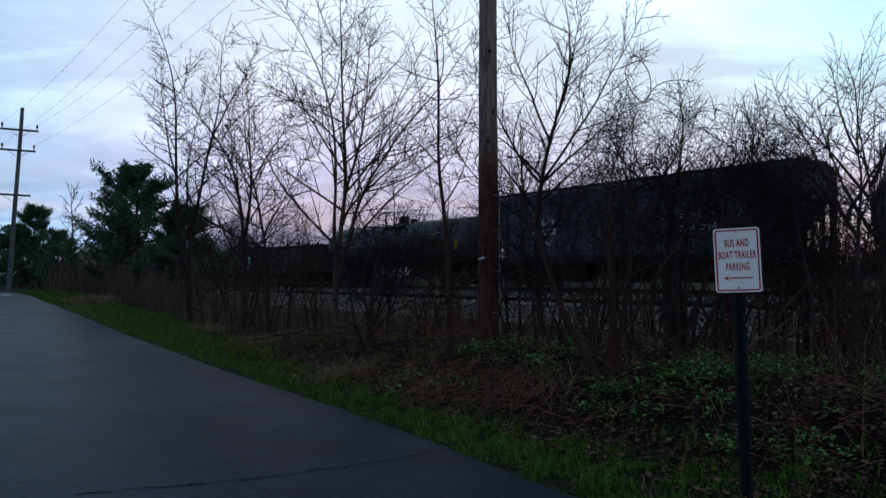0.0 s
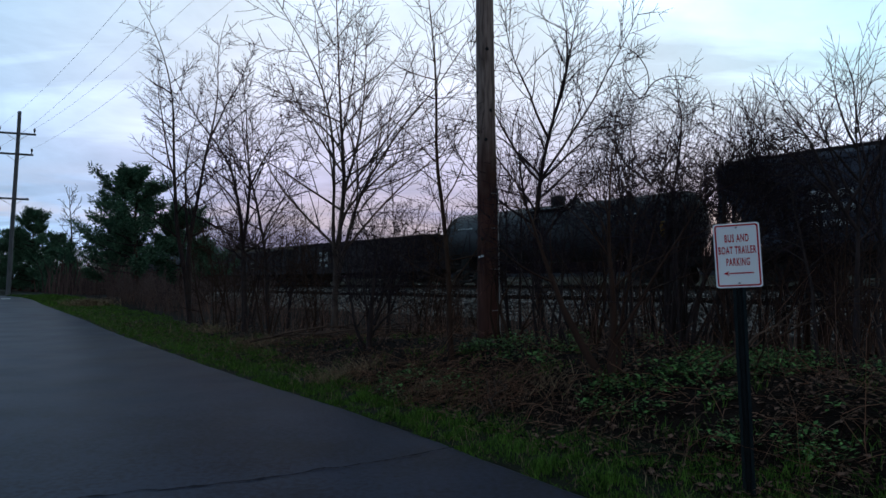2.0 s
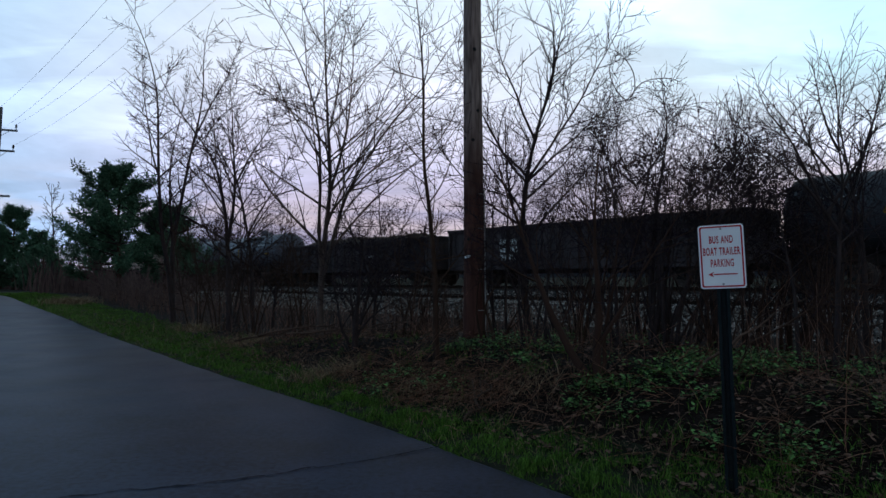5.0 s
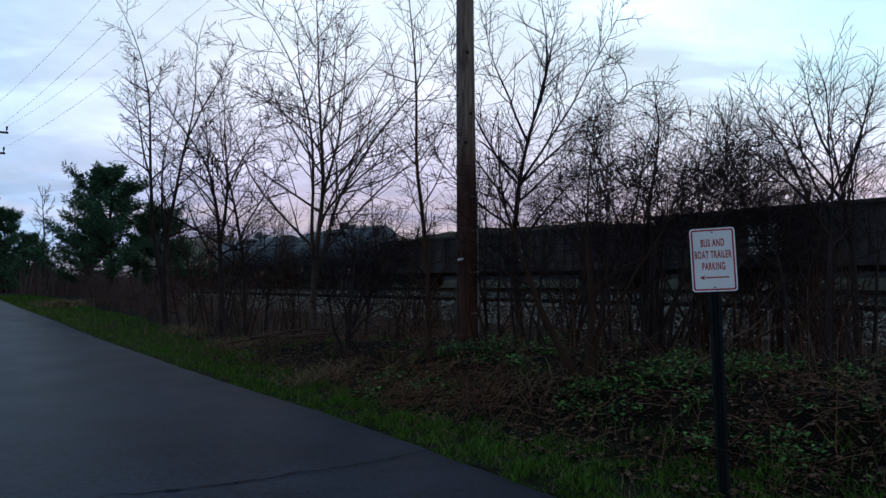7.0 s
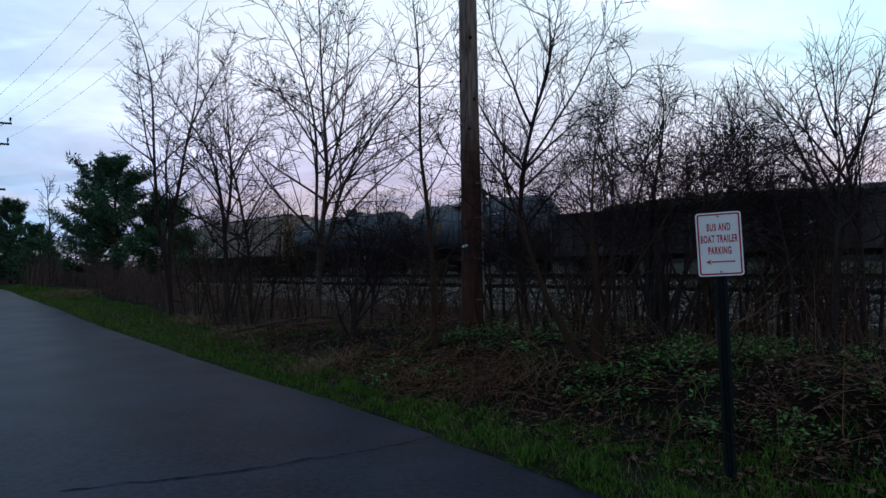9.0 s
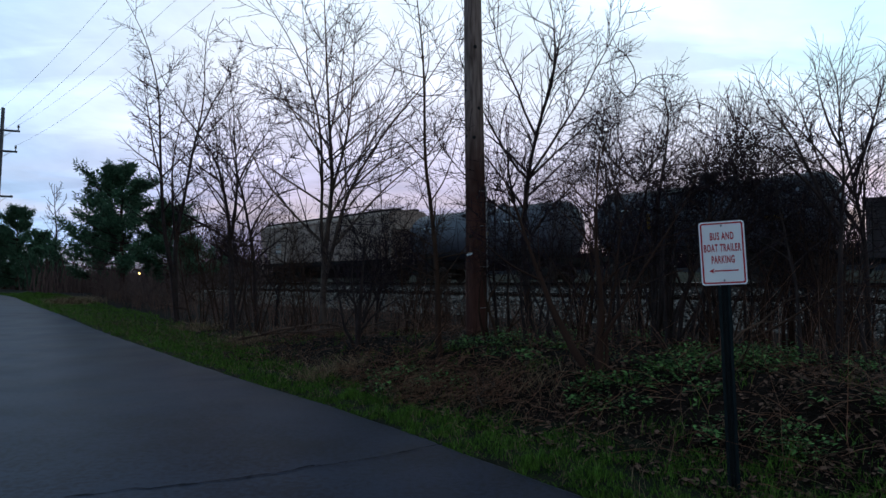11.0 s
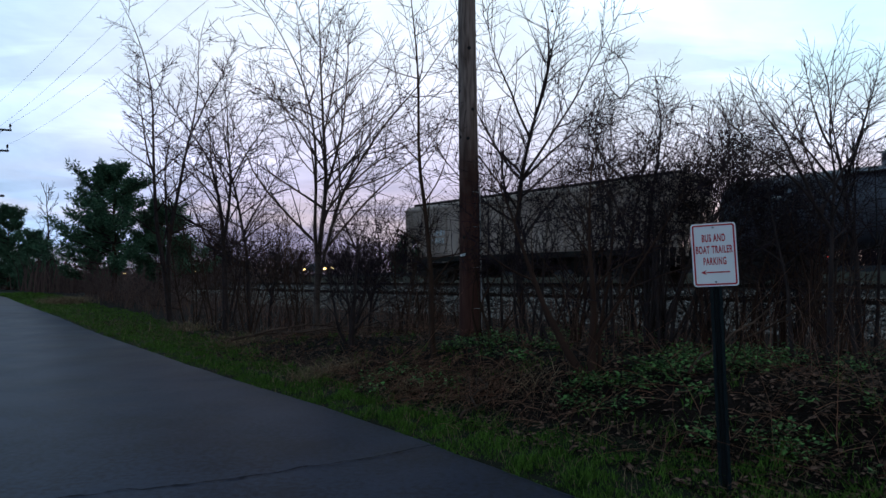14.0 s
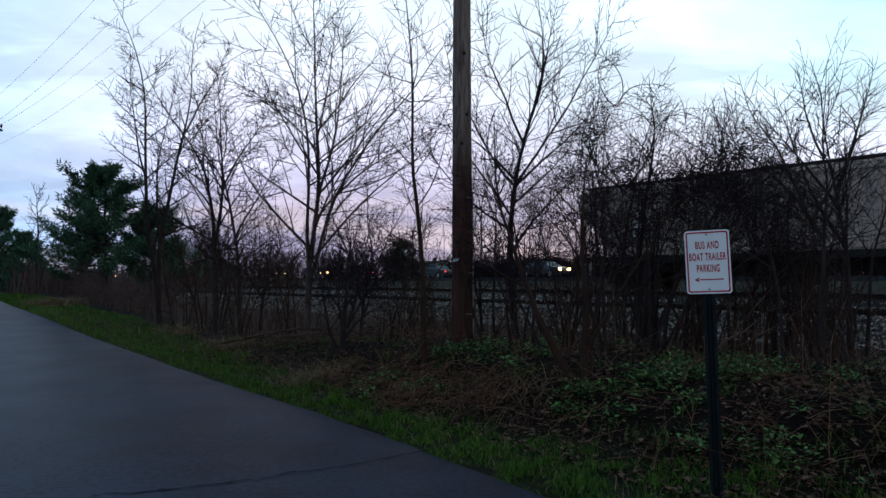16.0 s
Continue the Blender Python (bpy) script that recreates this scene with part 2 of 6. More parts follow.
two_tone(POLE, 2.8, 4.2, (0.105, 0.074, 0.064), (0.25, 0.187, 0.165))
POLE_GREY = material("weathered_pole", (0.060, 0.060, 0.064), (0.140, 0.140, 0.145), 16, 0.9, bump=0.006, stretch=(1, 1, 0.12), coarse=2.0)
STEEL = material("galvanised_steel", (0.22, 0.22, 0.23), (0.42, 0.42, 0.43), 30, 0.5, metal=0.7)
SIGN_WHITE = material("sign_white", (0.78, 0.78, 0.80), (0.87, 0.87, 0.87), 6, 0.45, spec=0.4, coarse=2)
SIGN_RED = material("sign_red", (0.40, 0.016, 0.026), (0.48, 0.028, 0.038), 8, 0.5)
POST = material("post_green", (0.007, 0.011, 0.013), (0.017, 0.024, 0.027), 25, 0.5, metal=0.2, bump=0.001)
BALLAST = material("ballast_bed", (0.011, 0.010, 0.0095), (0.046, 0.042, 0.039), 30, 0.95, bump=0.04, bump_scale=25, coarse=0.8)
STONE = material("ballast_stone", (0.006, 0.006, 0.007), (0.33, 0.295, 0.265), 4, 0.9, island=0.8)
RAIL = material("rusty_rail", (0.010, 0.007, 0.006), (0.034, 0.021, 0.016), 14, 0.7, metal=0.3, stretch=(0.2, 1, 1))
RAIL_HEAD = material("rail_head", (0.20, 0.20, 0.20), (0.34, 0.33, 0.32), 20, 0.35, metal=0.9)
TIE = material("timber_tie", (0.025, 0.020, 0.017), (0.07, 0.055, 0.045), 18, 0.9, bump=0.006, stretch=(1, 0.2, 1))
TAN = material("tan_car_paint", (0.205, 0.152, 0.127), (0.400, 0.305, 0.258), 3.0, 0.6, coarse=0.45, stretch=(1, 1, 0.25), bump=0.002)
NAVY = material("dark_car_paint", (0.027, 0.030, 0.042), (0.074, 0.079, 0.103), 3.0, 0.5, coarse=0.45, stretch=(1, 1, 0.25), bump=0.002)
BLACK = material("black_tank_paint", (0.010, 0.011, 0.013), (0.032, 0.032, 0.036), 3.0, 0.55, spec=0.26, coarse=0.4, stretch=(1, 1, 0.4), bump=0.002)
BLUE = material("blue_black_tank_paint", (0.029, 0.029, 0.040), (0.078, 0.077, 0.096), 3.0, 0.52, spec=0.34, coarse=0.4, stretch=(1, 1, 0.4), bump=0.002)
BROWN = material("brown_gondola_paint", (0.020, 0.0172, 0.0180), (0.067, 0.054, 0.055), 3.0, 0.7, coarse=0.5, stretch=(1, 1, 0.3), bump=0.002)
UNDER = material("underframe_grime_shade", (0.010, 0.009, 0.009), (0.032, 0.028, 0.025), 8, 0.85)
WHEEL = material("wheel_steel", (0.035, 0.026, 0.022), (0.09, 0.07, 0.06), 10, 0.6, metal=0.6)
YELLOW = material("yellow_marking", (0.10, 0.055, 0.008), (0.26, 0.145, 0.016), 5, 0.5)
STENCIL = material("stencil_white", (0.32, 0.32, 0.32), (0.50, 0.50, 0.49), 9, 0.7)
SCRAP = material("scrap_load", (0.03, 0.024, 0.02), (0.10, 0.075, 0.055), 7, 0.9, bump=0.05, bump_scale=4)
SIDING = material("house_siding", (0.10, 0.097, 0.094), (0.17, 0.165, 0.16), 3, 0.8, stretch=(0.2, 0.2, 6))
SHINGLE = material("roof_shingle", (0.040, 0.036, 0.036), (0.085, 0.075, 0.072), 6, 0.9)
GLASS = material("window_glass", (0.02, 0.022, 0.026), (0.04, 0.042, 0.05), 1, 0.08)
CAR_PAINT = material("car_paint", (0.05, 0.055, 0.065), (0.08, 0.085, 0.095), 2, 0.3, metal=0.4)
RUBBER = material("tyre_rubber", (0.012, 0.012, 0.012), (0.025, 0.025, 0.025), 12, 0.85)
HEADLIGHT = lamp_material("headlight", (1.0, 0.46, 0.13), 20.0)
TAILLIGHT = lamp_material("taillight", (1.0, 0.05, 0.04), 2.5)
WIRE = material("cable", (0.16, 0.17, 0.20), (0.24, 0.25, 0.29), 3, 0.6)

# ---------------------------------------------------------------- mesh helpers
def mesh_of(name, verts, faces, mats, smooth=False, slots=None):
    me = bpy.data.meshes.new(name)
    me.from_pydata([tuple(v) for v in verts], [], [tuple(f) for f in faces])
    for m in mats if isinstance(mats, (list, tuple)) else [mats]:
        me.materials.append(m)
    if slots is not None:
        me.polygons.foreach_set("material_index", slots)
    if smooth:
        me.polygons.foreach_set("use_smooth", [True] * len(me.polygons))
    me.update()
    return me


def piece(name, geo, mat, parent=None, label="", smooth=False, at=None):
    """Link (verts, faces) as one mesh object, as a part where a parent is given."""
    ob = new(name, mesh_of(name, geo[0], geo[1], mat, smooth))
    if parent is not None:
        ob.parent = parent
    if at is not None:
        ob.matrix_basis = at
    return tagged(ob, label)


def thing(name, label, category, m=None, group="", kind=""):
    ob = new(name)
    ob.empty_display_size = 0.2
    if m is not None:
        ob.matrix_basis = m
    return tagged(ob, label, category, group, kind)


def join(*geos):
    verts, faces = [], []
    for v, f in geos:
        k = len(verts)
        verts.extend(v)
        faces.extend(tuple(i + k for i in q) for q in f)
    return verts, faces


def moved(geo, m):
    return [tuple(m @ Vector(v)) for v in geo[0]], geo[1]


def box(x0, x1, y0, y1, z0, z1, c=0.0):
    """A block; with c, its long edges along x and its ends are chamfered."""
    if c:
        ring = [(y0 + c, z0), (y1 - c, z0), (y1, z0 + c), (y1, z1 - c), (y1 - c, z1), (y0 + c, z1), (y0, z1 - c), (y0, z0 + c)]
        return prism([(x0, ring)] + [(x1, ring)])
    v = [(x, y, z) for x in (x0, x1) for y in (y0, y1) for z in (z0, z1)]
    return v, [(0, 1, 3, 2), (4, 6, 7, 5), (0, 4, 5, 1), (2, 3, 7, 6), (0, 2, 6, 4), (1, 5, 7, 3)]


def prism(rings):
    """Loft along x: (x, [(y, z) ...]) sections of equal count, capped."""
    verts, faces, n = [], [], len(rings[0][1])
    for x, ring in rings:
        verts += [(x, y, z) for y, z in ring]
    for k in range(len(rings) - 1):
        for i in range(n):
            j = (i + 1) % n
            faces.append((k * n + i, k * n + j, (k + 1) * n + j, (k + 1) * n + i))
    faces += [tuple(range(n))[::-1], tuple(range((len(rings) - 1) * n, len(rings) * n))]
    return verts, faces


def tube(points, radii, sides=6, cap=True):
    """A tapered tube along a line of points."""
    pts = [Vector(p) for p in points]
    verts, faces = [], []
    side = None
    for k, p in enumerate(pts):
        d = (pts[min(k + 1, len(pts) - 1)] - pts[max(k - 1, 0)]).normalized()
        if side is None:
            side = d.cross(Vector((0.31, 0.87, 0.38)))
            if side.length < 0.1:
                side = d.cross(Vector((1, 0, 0)))
        side = (side - d * side.dot(d)).normalized()
        up = d.cross(side)
        for i in range(sides):
            a = 2 * math.pi * i / sides
            verts.append(tuple(p + (side * math.cos(a) + up * math.sin(a)) * radii[k]))
    for k in range(len(pts) - 1):
        for i in range(sides):
            j = (i + 1) % sides
            faces.append((k * sides + i, k * sides + j, (k + 1) * sides + j, (k + 1) * sides + i))
    if cap:
        faces += [tuple(range(sides))[::-1], tuple(range((len(pts) - 1) * sides, len(pts) * sides))]
    return verts, faces


def rod(a, b, r, sides=6):
    return tube((a, b), (r, r), sides)


def disc(x, y, z, r, y0, y1, sides=20):
    """A short cylinder lying along y."""
    ring = [(r * math.cos(2 * math.pi * k / sides), r * math.sin(2 * math.pi * k / sides)) for k in range(sides)]
    v = [(x + a, y + yy, z + b) for yy in (y0, y1) for a, b in ring]
    f = [(k, (k + 1) % sides, sides + (k + 1) % sides, sides + k) for k in range(sides)]
    return v, f + [tuple(range(sides))[::-1], tuple(range(sides, 2 * sides))]


# ---------------------------------------------------------------- plan
# Road: runs along U_ROAD, its edge by the brush lies at N = 3.6. Track: along U_RAIL.
U_ROAD, N_ROAD = Vector((-0.560, 0.8285, 0)), Vector((0.8285, 0.560, 0))
U_RAIL, N_RAIL = Vector((-0.637, 0.771, 0)), Vector((0.771, 0.637, 0))
ROAD_EDGE, ROAD_FAR = 3.6, -4.2
NEAR_TRACK, NEAR_TOP = 22.72, 0.81
FAR_TRACK, FAR_TOP = 27.85, 1.20
HIGHWAY, HIGHWAY_TOP = 50.0, 2.05
TRAIN_TURN = math.degrees(math.atan2(-0.771, 0.637))


def ease(x, a, b):
    t = min(1.0, max(0.0, (x - a) / (b - a)))
    return t * t * (3 - 2 * t)


def lane_bend(s):
    """How far the lane has swung to its left, after a straight stretch."""
    return -0.55 * ease(s, 28, 46) - 0.008 * max(0.0, s - 46) ** 2


def lane_rise(s):
    return 0.62 * ease(s, 20, 58)


def lane_edge(s):
    """Where the asphalt ends towards the brush."""
    return ROAD_EDGE + 0.03 + 0.13 * math.exp(-((s - 7.2) / 2.6) ** 2) + lane_bend(s)


def on_road(s, n, z=0.0):
    return U_ROAD * s + N_ROAD * n + Vector((0, 0, z))


def on_rail(s, n, z=0.0):
    """s grows towards the train's head."""
    return U_RAIL * -s + N_RAIL * n + Vector((0, 0, z))


def ground_height(x, y):
    p = Vector((x, y, 0))
    s, n, r = p.dot(U_ROAD), p.dot(N_ROAD), p.dot(N_RAIL)
    rough = 0.05 * noise.noise(p * 0.9) + 0.025 * noise.noise(p * 2.7)
    z = -0.03
    if n < ROAD_FAR:
        z += 0.1 * ease(-n, -ROAD_FAR, -ROAD_FAR + 3) + rough * ease(-n, 4.2, 6)
    elif n > ROAD_EDGE:
        mound = 0.56 * ease(n, 4.3, 6.6) * (1 - ease(n, 8.6, 12.0)) * (1 - ease(s, 8.5, 19.0))
        z += 0.03 * ease(n, 3.6, 3.9) + mound + rough * ease(n, 3.8, 5.5)
    z += lane_rise(s) * (1 - ease(r, 13, 18))
    if r > 29:
        z += 0.8 * ease(r, 29.5, 33) + 0.95 * ease(r, 35, 47)
    else:
        z -= 0.05 * ease(r, 12, 18)
    return z


# ---------------------------------------------------------------- ground, road, tracks
def spaced(parts):
    out = []
    for a, b, step in parts:
        k = max(1, round((b - a) / step))
        out += [a + (b - a) * i / k for i in range(k)]
    return out + [parts[-1][1]]


def build_ground():
    ss = spaced(((-900, -60, 120), (-60, -8, 6), (-8, 24, 0.32), (24, 64, 1), (64, 150, 8), (150, 1500, 150)))
    ns = spaced(((-900, -60, 140), (-60, -4.2, 4), (-4.2, 3.5, 1.0), (3.5, 12, 0.28), (12, 60, 1.6), (60, 160, 20), (160, 1500, 134)))
    verts = []
    for s in ss:
        for n in ns:
            p = on_road(s, n)
            verts.append((p.x, p.y, ground_height(p.x, p.y)))
    w = len(ns)
    faces, slots = [], []
    for i in range(len(ss) - 1):
        for j in range(w - 1):
            faces.append((i * w + j, i * w + j + 1, (i + 1) * w + j + 1, (i + 1) * w + j))
            n = (ns[j] + ns[j + 1]) / 2
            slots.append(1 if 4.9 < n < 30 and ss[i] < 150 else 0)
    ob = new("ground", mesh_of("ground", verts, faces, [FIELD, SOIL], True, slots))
    tagged(ob, "grassy ground with bare brown soil, darkened as shade under the brush", "ground", kind="structure")


def ribbed_strip(name, ss, section, mat, place, label, category, kind="structure"):
    """A strip with one cross-section (n, z), laid along a line."""
    verts, faces, w = [], [], len(section)
    for s in ss:
        verts += [tuple(place(s, n, z)) for n, z in section]
    for i in range(len(ss) - 1):
        faces += [(i * w + j, i * w + j + 1, (i + 1) * w + j + 1, (i + 1) * w + j) for j in range(w - 1)]
    ob = new(name, mesh_of(name, verts, faces, mat))
    return tagged(ob, label, category, kind=kind)


def build_road():
    rng = random.Random(5)
    ss = spaced(((-60, -6, 6), (-6, 40, 0.35), (40, 100, 2)))
    verts, faces = [], []
    for s in ss:
        wob = 0.035 * noise.noise((s * 0.8, 3.1, 0)) + 0.02 * noise.noise((s * 3.1, 9.0, 0))
        far, rise = ROAD_FAR + lane_bend(s), lane_rise(s)
        for n, z in ((far, -0.08), (far + 0.03, 0.0), (far + 2.7, 0.015), (far + 5.2, 0.012), (lane_edge(s) - 0.05 + wob, 0.004), (lane_edge(s) + wob, -0.012), (lane_edge(s) + wob + 0.02, -0.08)):
            verts.append(tuple(on_road(s, n, z + rise)))
    for i in range(len(ss) - 1):
        faces += [(i * 7 + j, i * 7 + j + 1, i * 7 + j + 8, i * 7 + j + 7) for j in range(6)]
    road = new("road", mesh_of("road", verts, faces, ASPHALT, True))
    tagged(road, "worn dark asphalt lane with a cracked seam", "road", kind="structure")
    # a pale painted mark where the lane begins to bend
    c = [on_road(50.2 + u, 1.75 + v, lane_rise(50.2 + u) + 0.020) for u, v in ((-0.9, -0.25), (0.9, -0.25), (0.9, 0.25), (-0.9, 0.25))]
    piece("painted_mark", ([tuple(v) for v in c], [(0, 1, 2, 3)]), STENCIL, road, "worn pale painted mark on the asphalt")
    # one crack runs across the lane
    line = []
    for k in range(121):
        f = k / 120
        p = Vector((0.10, 6.42, 0)).lerp(Vector((-2.6, 5.02, 0)), f) + Vector((0.03 * noise.noise((f * 14, 1, 0)), 0.08 * noise.noise((f * 11, 5, 0)) + 0.014 * noise.noise((f * 55, 2, 0)) - 0.16 * math.sin(f * 3.14), 0))
        line.append(p)
    verts, faces = [], []
    for k, p in enumerate(line):
        wdt = 0.003 + 0.013 * rng.random() + 0.04 * max(0.0, noise.noise((k * 0.11, 2.0, 7.0))) * rng.random()
        verts += [(p.x, p.y - wdt, 0.0165), (p.x, p.y + wdt, 0.0165)]
    faces = [(2 * k, 2 * k + 2, 2 * k + 3, 2 * k + 1) for k in range(len(line) - 1)]
    piece("crack", (verts, faces), TAR, road, "dark open crack across the asphalt")


def build_tracks():
    ss = spaced(((-420, -120, 20), (-120, 30, 2.5), (30, 120, 15)))
    section = ((18.9, -0.25), (19.4, 0.02), (20.9, NEAR_TOP - 0.24), (21.4, NEAR_TOP - 0.19), (24.1, NEAR_TOP - 0.19), (24.7, NEAR_TOP - 0.12), (25.6, FAR_TOP - 0.26), (26.2, FAR_TOP - 0.19), (29.3, FAR_TOP - 0.19), (30.3, FAR_TOP - 0.35), (31.5, 0.4))
    ribbed_strip("ballast_bed", ss, section, BALLAST, on_rail, "grey crushed-stone ballast bed under two tracks", "ballast")
    rng = random.Random(11)
    # loose stones over the slopes that face the road
    verts, faces = [], []
    for k in range(31000):
        s = -62 + 66 * rng.random() ** 0.75
        n = 19.2 + 6.4 * rng.random() ** 1.7
        z = None
        for (a, za), (b, zb) in zip(section, section[1:]):
            if a <= n <= b:
                z = za + (zb - za) * (n - a) / (b - a)
        r = 0.024 + 0.034 * rng.random()
        c = on_rail(s, n, z + r * 0.4)
        i = len(verts)
        for dx, dy, dz in ((1, 0, 0), (0, 1, 0), (-1, 0, 0), (0, -1, 0), (0, 0, 1), (0, 0, -1)):
            q = r * (0.7 + 0.6 * rng.random())
            verts.append((c.x + dx * q + 0.3 * r * rng.uniform(-1, 1), c.y + dy * q + 0.3 * r * rng.uniform(-1, 1), c.z + dz * q))
        faces += [(i + a, i + (a + 1) % 4, i + 4) for a in range(4)] + [(i + (a + 1) % 4, i + a, i + 5) for a in range(4)]
    tagged(piece("ballast_stones", (verts, faces), STONE), "loose pale grey crushed stones on the track bed", "stones", kind="stuff")
    for name, n0, top, label in (("railway_track", NEAR_TRACK, NEAR_TOP, "rusty empty siding track on timber ties"), ("railway_track", FAR_TRACK, FAR_TOP, "main railway track carrying the freight train")):
        track = thing(name, label, "railway track", group="railway tracks")
        for side in (-0.7525, 0.7525):
            prof = [(-0.07, -0.17), (0.07, -0.17), (0.07, -0.155), (0.012, -0.13), (0.012, -0.045), (0.037, -0.035), (0.037, -0.004), (-0.037, -0.004), (-0.037, -0.035), (-0.012, -0.045), (-0.012, -0.13), (-0.07, -0.155)]
            rail = []
            for s in ss:
                rail.append([tuple(on_rail(s, n0 + side + a, top + b)) for a, b in prof])
            v = [p for ring in rail for p in ring]
            f = [(k * 12 + i, k * 12 + (i + 1) % 12, k * 12 + 12 + (i + 1) % 12, k * 12 + 12 + i) for k in range(len(ss) - 1) for i in range(12)]
            r = piece("rail", (v, f), RAIL, track)
            head = [tuple(on_rail(s, n0 + side + a, top)) for s in ss for a in (-0.03, 0.03)]
            piece("rail_head", (head, [(2 * k, 2 * k + 1, 2 * k + 3, 2 * k + 2) for k in range(len(ss) - 1)]), RAIL_HEAD, r, "worn bright running surface")
        tie = mesh_of("tie", *box(-0.115, 0.115, -1.3, 1.3, -0.34, -0.165), TIE)
        for k in range(150):
            ob = new("tie", tie)
            ob.parent = track
            ob.matrix_basis = Matrix.Translation(on_rail(-62 + k * 0.53, n0, top)) @ pose(0, 0, 0, rz=TRAIN_TURN + rng.uniform(-1.5, 1.5))


build_ground()
build_road()
build_tracks()

# ---------------------------------------------------------------- the freight train
SPEED = 6.85
MOVING = []  # (thing, place along the rails at the start)
SPINNING = []  # (wheelset, x, angle at the start)


def add_trucks(car, centres):
    """Two trucks with side frames and springs, and four wheelsets that roll."""
    wheel = join(disc(0, -0.7525, 0, 0.457, -0.07, 0.06, 24), disc(0, -0.7525, 0, 0.49, 0.06, 0.085, 24), disc(0, 0.7525, 0, 0.457, -0.06, 0.07, 24), disc(0, 0.7525, 0, 0.49, -0.085, -0.06, 24), disc(0, 0, 0, 0.085, -1.02, 1.02, 12),
                 *[disc(0.2 * math.cos(a), 0, 0.2 * math.sin(a), 0.05, -0.84, -0.825, 6) for a in (0, 2.1, 4.2)])
    for c in centres:
        frame_geo = []
        for side in (-1, 1):
            y0, y1 = (-1.12, -0.98) if side < 0 else (0.98, 1.12)
            for x0, za, x1, zb in ((-1.12, 0.60, -0.45, 0.78), (-0.45, 0.78, 0.45, 0.78), (0.45, 0.78, 1.12, 0.60), (-1.0, 0.50, -0.4, 0.22), (-0.4, 0.22, 0.4, 0.22), (0.4, 0.22, 1.0, 0.50)):
                d = Vector((x1 - x0, 0, zb - za))
                frame_geo.append(moved(box(0, d.length, y0, y1, -0.07, 0.07, 0.02), pose(x0, 0, za, ry=-math.degrees(math.atan2(d.z, d.x)))))
            for x in (-0.889, 0.889):
                frame_geo.append(box(x - 0.17, x + 0.17, y0 - 0.02, y1 + 0.02, 0.34, 0.66, 0.03))
            for x in (-0.2, 0.0, 0.2):
                frame_geo.append(moved(rod((0, 0, 0.26), (0, 0, 0.60), 0.075, 8), pose(x, (y0 + y1) / 2, 0)))
        frame_geo.append(box(-0.22, 0.22, -1.15, 1.15, 0.58, 0.80, 0.03))
        piece("truck_frame", join(*frame_geo), UNDER, car, "cast-steel truck frame black with grime", at=pose(c, 0, 0))
        for x in (-0.889, 0.889):
            ob = new("wheelset", bpy.data.meshes.get("wheelset") or mesh_of("wheelset", *wheel, WHEEL))
            ob.parent = car
            SPINNING.append((ob, c + x, (37 * len(SPINNING)) % 90))


def coupler(car, x, sign):
    piece("coupler", join(box(min(x, x + sign * 0.55), max(x, x + sign * 0.55), -0.11, 0.11, 0.76, 0.98, 0.03), box(x + sign * 0.52 - 0.16, x + sign * 0.52 + 0.16, -0.17, 0.15, 0.72, 1.02, 0.05)), UNDER, car)
    piece("brake_hose", tube([(x + sign * 0.2, 0.3, 0.8), (x + sign * 0.4, 0.3, 0.45), (x + sign * 0.55, 0.2, 0.35), (x + sign * 0.62, 0.05, 0.5)], [0.03] * 4, 5), RUBBER, car)


def ladder(x, y, z0, z1, axis="x", w=0.42):
    d = Vector((1, 0, 0)) if axis == "x" else Vector((0, 1, 0))
    p = Vector((x, y, 0))
    geo = [rod(p + d * e * w / 2 + Vector((0, 0, z0)), p + d * e * w / 2 + Vector((0, 0, z1)), 0.02, 5) for e in (-1, 1)]
    z = z0 + 0.12
    while z < z1:
        geo.append(rod(p - d * w / 2 + Vector((0, 0, z)), p + d * w / 2 + Vector((0, 0, z)), 0.014, 4))
        z += 0.38
    return join(*geo)


def stencil_rows(car, x0, y, rows, seed, mat=None):
    """Unreadable lettering: bars of the letters' size."""
    rng = random.Random(seed)
    for z, h, n, w in rows:
        x, geo = x0, []
        for k in range(n):
            ww = w * rng.uniform(0.75, 1.1)
            geo.append(box(x, x + ww * 0.72, y - 0.004, y + 0.002, z, z + h))
            x += ww
        piece("lettering", join(*geo), mat or STENCIL, car, "row of faded pale lettering")


